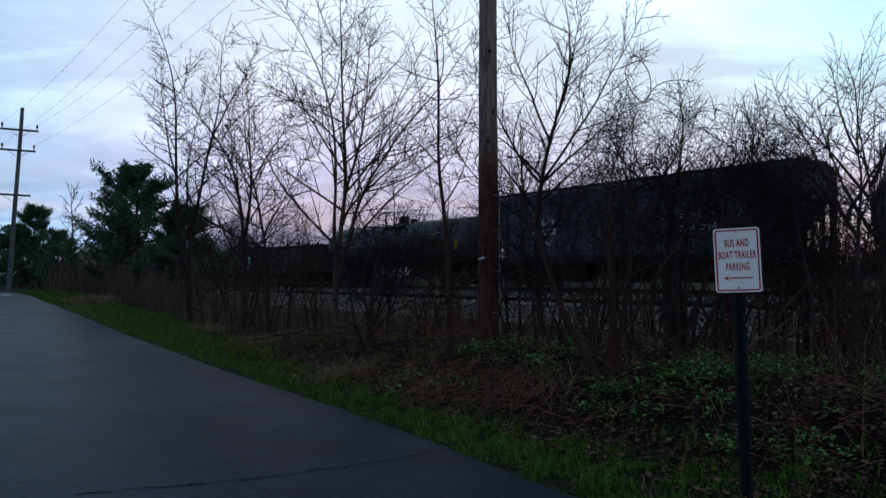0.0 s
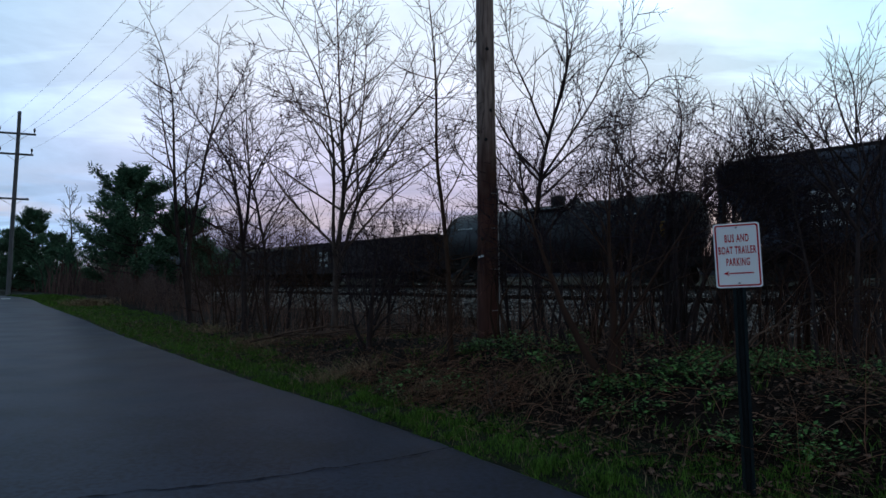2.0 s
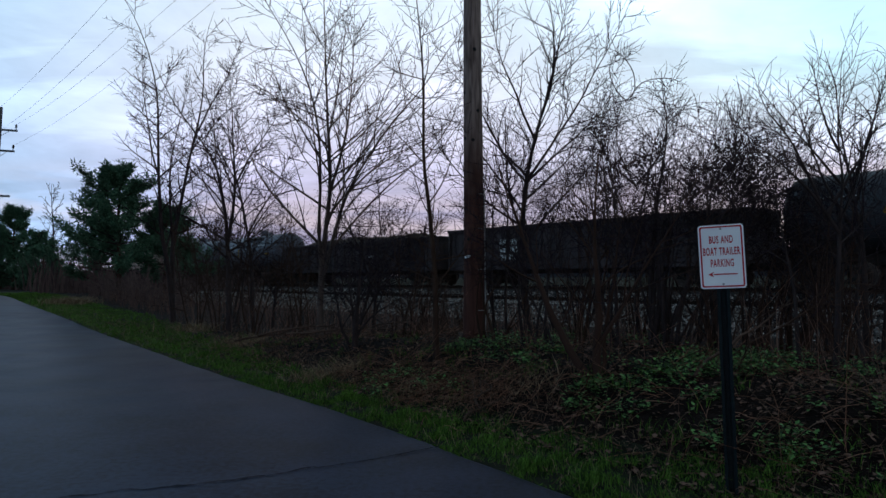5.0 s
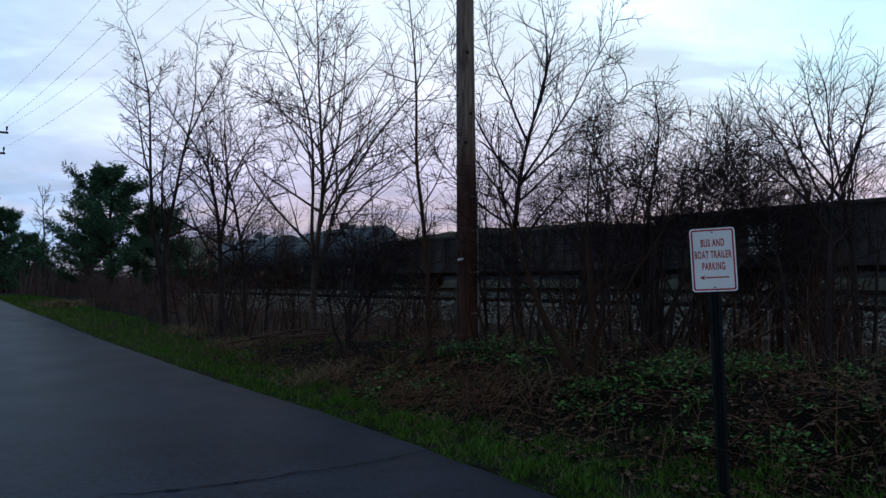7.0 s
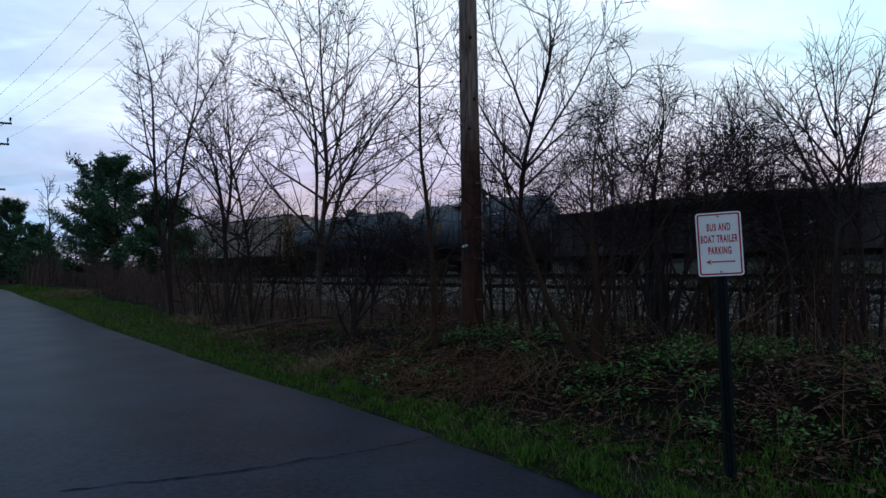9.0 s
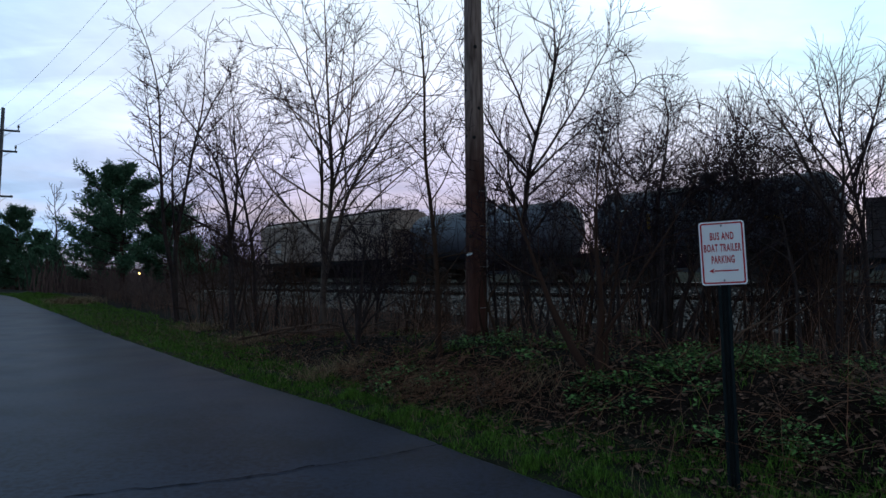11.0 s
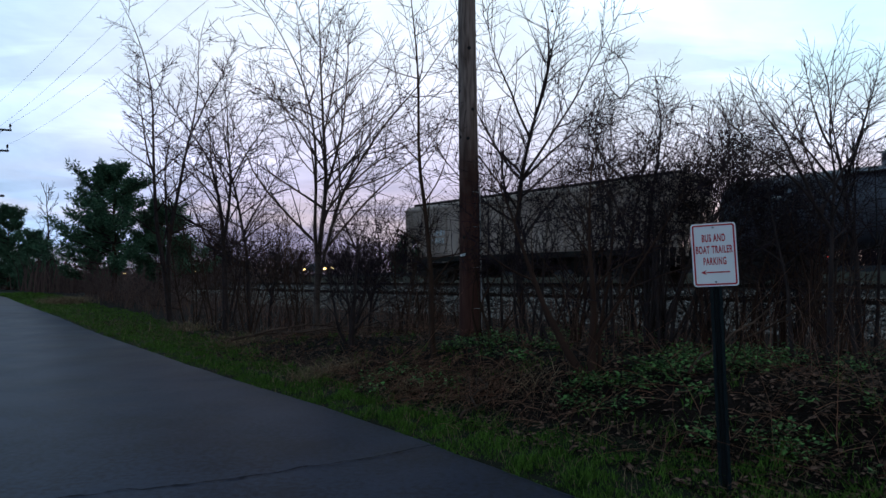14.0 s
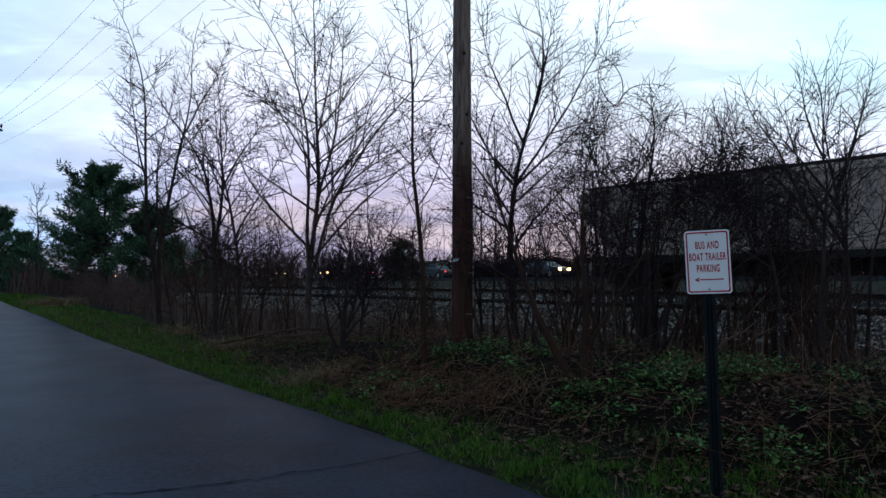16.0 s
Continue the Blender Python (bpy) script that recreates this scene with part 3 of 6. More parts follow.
def covered_hopper(name, length, top, paint, label, ribs):
    car = thing(name, label, "hopper car", group="cars of the freight train")
    h, w = length / 2, 1.58
    stations = [-h, -h + 0.06, -h + 0.5, -h + 1.7, -h + 1.8, h - 1.8, h - 1.7, h - 0.5, h - 0.06, h]
    bottoms = [top - 1.27, top - 1.30, top - 1.68, 1.60, 1.54, 1.54, 1.60, top - 1.68, top - 1.30, top - 1.27]
    rings = []
    for x, zb in zip(stations, bottoms):
        rings.append((x, [(-w + 0.06, zb), (-w, zb + 0.1), (-w, top - 0.42), (-w + 0.05, top - 0.26), (-w + 0.28, top - 0.10), (-0.45, top), (0.45, top), (w - 0.28, top - 0.10), (w - 0.05, top - 0.26), (w, top - 0.42), (w, zb + 0.1), (w - 0.06, zb)]))
    body = piece("body", prism(rings), paint, car)
    for k in range(ribs):
        x = -h + 0.5 + (length - 1.0) * k / (ribs - 1)
        zb = np.interp(x, stations, bottoms) + 0.12
        for y0, y1 in ((-w - 0.055, -w + 0.01), (w - 0.01, w + 0.055)):
            piece("side_rib", box(x - 0.045, x + 0.045, y0, y1, float(zb), top - 0.40), paint, body)
    piece("top_chord", join(box(-h - 0.02, h + 0.02, -w - 0.07, -w + 0.02, top - 0.46, top - 0.30, 0.02), box(-h - 0.02, h + 0.02, w - 0.02, w + 0.07, top - 0.46, top - 0.30, 0.02)), paint, car)
    # sills and bays: grime, with the shade below the panels put into the colour
    piece("side_sill", join(box(-h + 0.05, h - 0.05, -w - 0.02, -w + 0.10, 1.24, 1.52, 0.02), box(-h + 0.05, h - 0.05, w - 0.10, w + 0.02, 1.24, 1.52, 0.02)), UNDER, car)
    piece("centre_sill", box(-h - 0.1, h + 0.1, -0.28, 0.28, 0.80, 1.22, 0.03), UNDER, car)
    for k in (-1, 0, 1):
        x = k * (length - 7.0) / 3
        a, b = 1.75, 0.42
        v = [(x - a, -1.3, 1.56), (x + a, -1.3, 1.56), (x + a, 1.3, 1.56), (x - a, 1.3, 1.56), (x - b, -0.75, 0.40), (x + b, -0.75, 0.40), (x + b, 0.75, 0.40), (x - b, 0.75, 0.40)]
        bay = piece("hopper_bay", (v, [(0, 1, 2, 3), (7, 6, 5, 4), (0, 4, 5, 1), (1, 5, 6, 2), (2, 6, 7, 3), (3, 7, 4, 0)]), UNDER, car)
        piece("outlet_gate", box(x - 0.5, x + 0.5, -0.95, 0.95, 0.30, 0.42, 0.02), UNDER, bay)
    for k in range(10):
        x = -h + 1.2 + (length - 2.4) * k / 9
        piece("roof_hatch", join(box(x - 0.62, x + 0.62, -0.36, 0.36, top - 0.02, top + 0.07, 0.03)), paint, car)
    piece("running_board", join(box(-h + 0.1, h - 0.1, -0.95, -0.50, top - 0.10, top + 0.10), box(-h + 0.1, h - 0.1, 0.50, 0.95, top - 0.10, top + 0.10)), UNDER, car, "dark roof walkway")
    for sign in (-1, 1):
        end = sign * (h - 0.12)
        piece("end_platform", box(min(end, end - sign * 2.2), max(end, end - sign * 2.2), -1.45, 1.45, 1.12, 1.20), UNDER, car)
        for y in (-1.42, -0.5, 0.5, 1.42):
            wide = 0.13 if abs(y) > 1 else 0.05
            piece("end_post", box(end - wide, end + wide, y - 0.05, y + 0.05, 1.18, top - 1.2), paint, car)
        piece("end_ladder", ladder(end, -1.2, 0.7, top + 0.1, "y"), paint, car)
        piece("side_ladder", ladder(end - sign * 0.35, -w - 0.09, 0.65, top - 0.3), paint, car)
        piece("brake_wheel", tube([(end + sign * 0.1, 0.75 + 0.26 * math.cos(a), 2.4 + 0.26 * math.sin(a)) for a in [k * math.pi / 6 for k in range(13)]], [0.02] * 13, 5), UNDER, car)
        piece("slope_sheet_brace", rod((end - sign * 2.0, 0, 1.2), (end - sign * 0.4, 0, top - 1.45), 0.06, 6), paint, car)
        coupler(car, sign * (h + 0.05), sign)
    add_trucks(car, (-h + 2.3, h - 2.3))
    return car


def tank_car(name, length, radius, paint, label, yellow, railing):
    car = thing(name, label, "tank car", group="cars of the freight train")
    h, zc, sides = length / 2, 4.20 - radius, 36
    dome = 0.62
    stations = [(-h + dome * (1 - math.cos(math.pi / 2 * k / 7)), radius * max(0.03, math.sin(math.pi / 2 * k / 7))) for k in range(8)]
    stations += [(-x, r) for x, r in reversed(stations)]
    rings = [(x, [(r * math.cos(2 * math.pi * i / sides), zc + r * math.sin(2 * math.pi * i / sides)) for i in range(sides)]) for x, r in stations]
    shell = piece("shell", prism(rings), paint, car, smooth=True)
    for k in range(1, 6):
        x = -h + length * k / 6
        ring = [(x, (radius + 0.006) * math.cos(2 * math.pi * i / 36), zc + (radius + 0.006) * math.sin(2 * math.pi * i / 36)) for i in range(37)]
        piece("weld_seam", tube(ring, [0.014] * 37, 4, False), paint, shell)
    top = zc + radius
    piece("manway", join(moved(tube([(0, 0, top - 0.1), (0, 0, top + 0.40), (0, 0, top + 0.46)], [0.36, 0.36, 0.30], 18), pose(0, 0, 0)), box(-0.42, 0.42, -0.05, 0.05, top + 0.44, top + 0.50), box(0.9, 1.3, -0.18, 0.18, top - 0.05, top + 0.22, 0.03)), paint, car, smooth=False)
    piece("platform", join(box(-1.3, 1.5, -1.25, -0.55, top - 0.30, top - 0.25), box(-1.3, 1.5, 0.55, 1.25, top - 0.30, top - 0.25)), STEEL, car, "grated steel top platform")
    if railing:
        geo = []
        for y in (-1.25, 1.25):
            geo += [rod((x, y, top - 0.28), (x, y, top + 0.62), 0.022, 5) for x in (-1.3, -0.35, 0.6, 1.5)]
            geo += [rod((-1.3, y, top + z), (1.5, y, top + z), 0.020, 5) for z in (0.18, 0.62)]
        piece("railing", join(*geo), UNDER, car)
    piece("side_ladder", join(ladder(0.1, -radius - 0.10, 0.85, top - 0.2), rod((-0.11, -radius - 0.1, top - 0.2), (-0.11, -1.2, top - 0.26), 0.02, 5), rod((0.31, -radius - 0.1, top - 0.2), (0.31, -1.2, top - 0.26), 0.02, 5)), UNDER, car)
    for sign in (-1, 1):
        e = sign * (h - 0.2)
        piece("stub_sill", box(min(e + sign * 0.5, e - sign * 3.4), max(e + sign * 0.5, e - sign * 3.4), -0.30, 0.30, 0.80, 1.24, 0.03), UNDER, car)
        c = sign * (h - 2.1)
        saddle = [(c - 0.35, [(-1.30, 1.0), (1.30, 1.0), (1.30, 1.75), (0.8, zc - radius + 0.10), (0, zc - radius - 0.03), (-0.8, zc - radius + 0.10), (-1.30, 1.75)])]
        saddle.append((c + 0.35, saddle[0][1]))
        piece("saddle", prism(saddle), UNDER, car)
        piece("end_handrail", join(*[rod((e + sign * 0.42, y, 0.95), (e + sign * 0.42, y, 2.1), 0.02, 5) for y in (-1.4, -0.5, 0.5, 1.4)], rod((e + sign * 0.42, -1.4, 2.1), (e + sign * 0.42, 1.4, 2.1), 0.02, 5), box(min(e + sign * 0.55, e), max(e + sign * 0.55, e), -1.45, 1.45, 0.93, 0.98)), UNDER, car)
        piece("side_handrail", join(rod((e, -1.48, 1.72), (sign * 0.6, -1.52, 1.72), 0.018, 5), *[rod((sign * x, -1.5, 1.2), (sign * x, -1.5, 1.72), 0.016, 4) for x in (1.2, h * 0.4, h * 0.7, h - 0.5)]), UNDER, car)
        coupler(car, sign * (h + 0.25), sign)
    if yellow:
        for k, (x, w) in enumerate(yellow):
            z = zc - 0.05 if k % 2 == 0 else zc - 0.24
            piece("yellow_band", box(x - w, x + w, -radius - 0.012, -radius + 0.03, z - (0.34 if w < 0.15 else 0.10), z + (0.34 if w < 0.15 else 0.10)), YELLOW, shell, "yellow marking strip")
    stencil_rows(car, -h + 1.6, -radius * 0.94, [(zc + 0.36, 0.2, 6, 0.22)], 7 + int(length))
    stencil_rows(car, h - 3.6, -radius * 0.94, [(zc + 0.36, 0.2, 7, 0.2)], 3 + int(length))
    add_trucks(car, (-h + 1.9, h - 1.9))
    return car


def gondola(name, length, top, label, seed, patches, heap):
    car = thing(name, label, "gondola car", group="cars of the freight train")
    h, w = length / 2, 1.5
    piece("floor", box(-h + 0.07, h - 0.07, -w + 0.06, w - 0.06, 0.95, 1.10), BROWN, car)
    near_wall = piece("side_wall", box(-h, h, -w, -w + 0.06, 0.95, top), BROWN, car)
    far_wall = piece("side_wall", box(-h, h, w - 0.06, w, 0.95, top), BROWN, car)
    for x in (-h, h - 0.07):
        piece("end_wall", box(x, x + 0.07, -w + 0.06, w - 0.06, 0.95, top), BROWN, car)
    for k in range(16):
        x = -h + 0.12 + (length - 0.24) * k / 15
        for y0, y1, wall in ((-w - 0.11, -w + 0.005, near_wall), (w - 0.005, w + 0.11, far_wall)):
            piece("side_post", box(x - 0.07, x + 0.07, y0, y1, 1.0, top - 0.1), BROWN, wall)
    piece("top_chord", join(box(-h - 0.03, h + 0.03, -w - 0.13, -w + 0.08, top - 0.13, top + 0.03, 0.02), box(-h - 0.03, h + 0.03, w - 0.08, w + 0.13, top - 0.13, top + 0.03, 0.02), box(-h - 0.08, -h + 0.1, -w + 0.08, w - 0.08, top - 0.13, top + 0.03), box(h - 0.1, h + 0.08, -w + 0.08, w - 0.08, top - 0.13, top + 0.03)), BROWN, car)
    piece("side_sill", join(box(-h, h, -w - 0.10, -w + 0.05, 0.86, 1.06, 0.02), box(-h, h, w - 0.05, w + 0.10, 0.86, 1.06, 0.02)), BROWN, car)
    piece("centre_sill", box(-h - 0.1, h + 0.1, -0.28, 0.28, 0.70, 0.97, 0.03), UNDER, car)
    # the load: an uneven heap
    nx, ny, verts, faces = 60, 9, [], []
    for i in range(nx):
        for j in range(ny):
            x, y = -h + 0.1 + (length - 0.2) * i / (nx - 1), -w + 0.08 + (2 * w - 0.16) * j / (ny - 1)
            crown = (1 - (2 * j / (ny - 1) - 1) ** 2)
            z = top - 0.35 + 0.30 * crown + heap * min(1.0, 0.35 + crown) * ease(h - abs(x), 0.6, 3.4) + 0.22 * noise.noise((x * 0.45, seed, y * 0.5)) + 0.12 * noise.noise((x * 1.9, seed + 4, y * 1.9))
            verts.append((x, y, z))
    for i in range(nx - 1):
        faces += [(i * ny + j, (i + 1) * ny + j, (i + 1) * ny + j + 1, i * ny + j + 1) for j in range(ny - 1)]
    load = tagged(piece("load", (verts, faces), SCRAP, car), "dark uneven bulk load")
    stencil_rows(car, patches[0], -w - 0.012, patches[1], seed)
    for sign in (-1, 1):
        piece("end_ladder", ladder(sign * (h - 0.45), -w - 0.17, 0.55, top - 0.1), UNDER, car)
        coupler(car, sign * (h + 0.05), sign)
    add_trucks(car, (-h + 2.1, h - 2.1))
    return car


def build_train():
    consist = (
        (tank_car("tank_car", 15.6, 1.48, BLACK, "black railway tank car with a domed end", ((-4, 0.5),), True), -1.45),
        (covered_hopper("hopper_car", 17.0, 4.97, NAVY, "dark blue-black covered hopper car with pale lettering", 14), -19.62),
        (tank_car("tank_car", 16.1, 1.50, BLACK, "long black tank car with small yellow markings", ((-4.1, 0.30), (7.1, 0.10)), True), -37.78),
        (gondola("gondola_car", 17.3, 3.10, "rusty brown gondola car heaped with dark scrap", 3, (-4.6, [(1.35, 0.30, 2, 0.80), (1.75, 0.30, 2, 0.80), (2.15, 0.30, 2, 0.80)]), 0.0), -55.55),
        (gondola("gondola_car", 18.6, 2.88, "dark brown gondola car with a heaped load", 8, (2.2, [(1.4, 0.12, 4, 0.2), (1.8, 0.12, 5, 0.2)]), 0.42), -74.60),
        (tank_car("tank_car", 10.5, 1.48, BLUE, "short dark blue tank car with a yellow band", ((-2.0, 0.10), (3.4, 0.35)), True), -90.40),
        (tank_car("tank_car", 12.2, 1.48, BLUE, "dark blue tank car with faded yellow markings", ((0.9, 0.5),), False), -103.72),
        (covered_hopper("hopper_car", 18.2, 4.74, TAN, "tan covered hopper car streaked with rust, last of the train", 17), -120.35),
    )
    stencil_rows(consist[1][0], -4.9, -1.60, [(3.15, 0.30, 5, 0.34), (2.65, 0.30, 5, 0.34), (2.15, 0.22, 6, 0.26)], 21)
    stencil_rows(consist[1][0], 3.5, -1.60, [(3.0, 0.22, 6, 0.3), (2.5, 0.22, 7, 0.26)], 22)
    stencil_rows(consist[7][0], -6.6, -1.60, [(2.75, 0.30, 4, 0.32), (2.30, 0.30, 4, 0.32)], 23)
    for car, s in consist:
        MOVING.append((car, s))


# ---------------------------------------------------------------- the parking sign
def build_sign():
    base = Vector((2.14, 4.93, 0.0))
    sign = thing("parking_sign", "white parking sign with red border and lettering on dark post", "sign", pose(base.x, base.y, ground_height(base.x, base.y) - 0.05, 0.6, -1.3, -23.1))
    # plate faces -y of the sign's space
    w, h, r, zc = 0.1525, 0.2285, 0.022, 1.74

    def rounded(w, h, r, y, lean=1.0):
        pts = []
        for cx, cz, a0 in ((w - r, h - r, 0), (-w + r, h - r, 90), (-w + r, -h + r, 180), (w - r, -h + r, 270)):
            for k in range(6):
                a = radians(a0 + 18 * k)
                pts.append((cx + r * math.cos(a), y, cz + r * math.sin(a)))
        return pts
    tilt = pose(0, 0, zc, 0, -1.0, 0)
    front, back = rounded(w, h, r, -0.0015), rounded(w, h, r, 0.0015)
    n = len(front)
    plate = piece("plate", (front + back, [tuple(range(n))[::-1], tuple(range(n, 2 * n))] + [(k, (k + 1) % n, n + (k + 1) % n, n + k) for k in range(n)]), SIGN_WHITE, sign, "white reflective plate with rounded corners", at=tilt)
    a, b = rounded(w - 0.010, h - 0.010, r - 0.006, -0.0024), rounded(w - 0.0205, h - 0.0205, r - 0.013, -0.0024)
    piece("border", (a + b, [(k, (k + 1) % n, n + (k + 1) % n, n + k) for k in range(n)]), SIGN_RED, plate)
    for text, z, width, height in (("BUS AND", 0.094, 0.158, 0.056), ("BOAT TRAILER", 0.010, 0.248, 0.056), ("PARKING", -0.074, 0.154, 0.056)):
        curve = bpy.data.curves.new("lettering", "FONT")
        curve.body, curve.align_x, curve.offset, curve.space_character = text, "CENTER", 0.028, 1.16
        tmp = new("lettering", curve)
        me = bpy.data.meshes.new_from_object(tmp.evaluated_get(bpy.context.evaluated_depsgraph_get()))
        bpy.data.objects.remove(tmp)
        co = np.zeros(len(me.vertices) * 3)
        me.vertices.foreach_get("co", co)
        co = co.reshape(-1, 3)
        lo, hi = co.min(0), co.max(0)
        out = np.zeros_like(co)
        out[:, 0] = (co[:, 0] - (lo[0] + hi[0]) / 2) * width / (hi[0] - lo[0])
        out[:, 1] = -0.0026
        out[:, 2] = z + (co[:, 1] - lo[1]) * height / (hi[1] - lo[1])
        me.vertices.foreach_set("co", out.ravel())
        me.materials.clear()
        me.materials.append(SIGN_RED)
        ob = new("lettering", me)
        ob.parent = plate
        tagged(ob, "red capitals reading " + text)
    y = -0.0026
    shaft = [(-0.062, y, -0.131), (0.098, y, -0.131), (0.098, y, -0.122), (-0.062, y, -0.122)]
    tip = [(-0.098, y, -0.1265), (-0.060, y, -0.108), (-0.070, y, -0.1265), (-0.060, y, -0.145)]
    piece("arrow", (shaft + tip, [(0, 1, 2, 3), (4, 7, 6, 5)]), SIGN_RED, plate, "red arrow")
    for z in (0.198, -0.197):
        piece("bolt", join(moved(tube([(0, 0, 0), (0, 0, 0.006), (0, 0, 0.008)], [0.008, 0.008, 0.004], 8), pose(0, -0.0015, z, 90, 0, 0))), STEEL, plate)
    # flanged channel post
    prof = [(-0.042, 0.004), (-0.042, 0.009), (-0.026, 0.010), (-0.016, 0.038), (0.016, 0.038), (0.026, 0.010), (0.042, 0.009), (0.042, 0.004), (0.022, 0.004), (0.012, 0.032), (-0.012, 0.032), (-0.022, 0.004)]
    post = [(x, yy, z) for z in (-0.3, 1.97) for x, yy in prof]
    m = len(prof)
    ob = piece("post", (post, [tuple(range(m))[::-1], tuple(range(m, 2 * m))] + [(k, (k + 1) % m, m + (k + 1) % m, m + k) for k in range(m)]), POST, sign, "dark green steel channel post")
    hole = mesh_of("punched_hole", *moved(tube([(0, 0, 0), (0, 0, 0.002)], [0.005, 0.005], 8), pose(0, 0, 0, 90, 0, 0)), RUBBER)
    for k in range(52):
        o = new("punched_hole", hole)
        o.parent = ob
        o.location = (0, 0.0325, 0.12 + k * 0.0254)


# ---------------------------------------------------------------- poles and wires
def wood_pole(name, label, height, r0, r1, mat):
    ob = thing(name, label, "utility pole", group="poles of one line")
    pts, rad = [], []
    for k in range(25):
        f = k / 24
        pts.append((0.02 * noise.noise((f * 3, 1, r0)), 0.02 * noise.noise((f * 3, 7, r0)), -0.5 + (height + 0.5) * f))
        rad.append(r0 + (r1 - r0) * f + 0.004 * noise.noise((f * 17, 2, 2)))
    piece("shaft", tube(pts, rad, 20), mat, ob, smooth=True)
    return ob


def crossarm(pole, z, left, right, tall):
    arm = piece("crossarm", box(-left, right, -0.17, -0.06, z - 0.07, z + 0.07, 0.012), POLE_GREY, pole)
    for x in (-left + 0.1, right - 0.1):
        piece("insulator", tube([(x, -0.115, z + 0.05), (x, -0.115, z + 0.05 + tall * 0.4), (x, -0.115, z + 0.06 + tall * 0.4), (x, -0.115, z + 0.05 + tall * 0.7), (x, -0.115, z + 0.06 + tall * 0.7), (x, -0.115, z + 0.05 + tall)], [0.03, 0.03, 0.075, 0.06, 0.085, 0.03], 10), UNDER, arm, "dark porcelain insulator")
    for e in (-1, 1):
        x = (left if e < 0 else right) * 0.55 * e
        piece("brace", rod((0, -0.10, z - 0.55), (x, -0.12, z - 0.08), 0.018, 5), STEEL, arm)


def build_poles():
    near = wood_pole("utility_pole", "tall reddish-brown wooden utility pole in the brush", 12.4, 0.188, 0.118, POLE)
    bx, by = 0.780, 12.0
    near.matrix_basis = pose(bx, by, ground_height(bx, by) - 0.02)
    piece("conduit", tube([(0.206, 0.0, -0.3), (0.202, 0.0, 1.2), (0.194, 0.0, 2.6)], [0.013] * 3, 8), STEEL, near, "thin pale ground-wire moulding")
    for z in (0.5, 1.2, 1.9, 2.5):
        piece("strap", tube([(0.186 * math.cos(a), 0.186 * math.sin(a), z) for a in [k * math.pi / 8 for k in range(-3, 4)]] , [0.006] * 7, 4), STEEL, near)
    piece("tag", moved(box(-0.06, 0.05, -0.004, 0.0, -0.022, 0.022), pose(-0.105, -0.166, 1.42, 0, -20, -28)), SIGN_WHITE, near, "small white tag nailed to the pole")
    rng = random.Random(9)
    for k in range(9):
        a, z = rng.uniform(-2.7, -0.4), rng.uniform(1.0, 7.5)
        piece("knot", moved(tube([(0, 0, 0), (0, 0, 0.012), (0, 0, 0.014)], [0.035, 0.03, 0.012], 8), pose(0.158 * math.cos(a), 0.158 * math.sin(a), z, 90, 0, math.degrees(a) + 90)), RUBBER, near)
    crossarm(near, 11.9, 1.3, 1.3, 0.38)
    crossarm(near, 10.6, 1.3, 1.3, 0.38)
    far = wood_pole("utility_pole", "grey weathered utility pole with three crossarms across the lane", 14.0, 0.17, 0.12, POLE_GREY)
    far.matrix_basis = pose(-31.2, 50.0, 0.0, 0, 2.3, 12)
    crossarm(far, 12.35, 1.3, 1.2, 0.42)
    crossarm(far, 10.85, 1.2, 1.1, 0.42)
    crossarm(far, 7.6, 1.5, 1.0, 0.05)
    third = wood_pole("utility_pole", "distant grey utility pole further along the lane", 13.0, 0.17, 0.12, POLE_GREY)
    third.matrix_basis = pose(-63.0, 90.0, 0.0, 0, 0, 30)
    crossarm(third, 11.9, 1.3, 1.3, 0.42)
    for ax, az, bz, name in ((1.1, 12.8, 12.3, "power_line"), (-1.2, 12.8, 12.3, "power_line"), (1.0, 11.3, 11.0, "power_line"), (-1.1, 11.3, 11.0, "power_line")):
        a = far.matrix_basis @ Vector((ax, -0.115, az))
        b = near.matrix_basis @ Vector((ax * 1.05, -0.115, bz))
        pts = []
        for k in range(33):
            f = k / 32
            p = a.lerp(b, f)
            p.z -= 4 * 0.9 * f * (1 - f)
            pts.append(tuple(p))
        ob = piece(name, tube(pts, [0.006] * 33, 5), WIRE)
        tagged(ob, "thin dark power line strung between the poles", "cable", "power lines")


build_train()
build_sign()
build_poles()

# ---------------------------------------------------------------- bare trees and shrubs
def twig_mesh(branches):
    """Thin tubes for all branches [(points, radii, sides)], in one mesh."""
    verts, faces = [], []
    for pts, rad, sides in branches:
        n = len(pts)
        dx, dy, dz = (pts[-1][k] - pts[0][k] for k in range(3))
        l = math.sqrt(dx * dx + dy * dy + dz * dz) or 1.0
        dx, dy, dz = dx / l, dy / l, dz / l
        ax, ay, az = (dy, -dx, 0.0) if abs(dz) < 0.9 else (0.0, dz, -dy)
        l = math.sqrt(ax * ax + ay * ay + az * az) or 1.0
        ax, ay, az = ax / l, ay / l, az / l
        bx, by, bz = dy * az - dz * ay, dz * ax - dx * az, dx * ay - dy * ax
        k0 = len(verts)
        ring = [(math.cos(2 * math.pi * i / sides), math.sin(2 * math.pi * i / sides)) for i in range(sides)]
        for (x, y, z), r in zip(pts, rad):
            for c, s in ring:
                c, s = c * r, s * r
                verts.append((x + ax * c + bx * s, y + ay * c + by * s, z + az * c + bz * s))
        for k in range(n - 1):
            for i in range(sides):
                j = (i + 1) % sides
                a = k0 + k * sides
                faces.append((a + i, a + j, a + sides + j, a + sides + i))
    return verts, faces


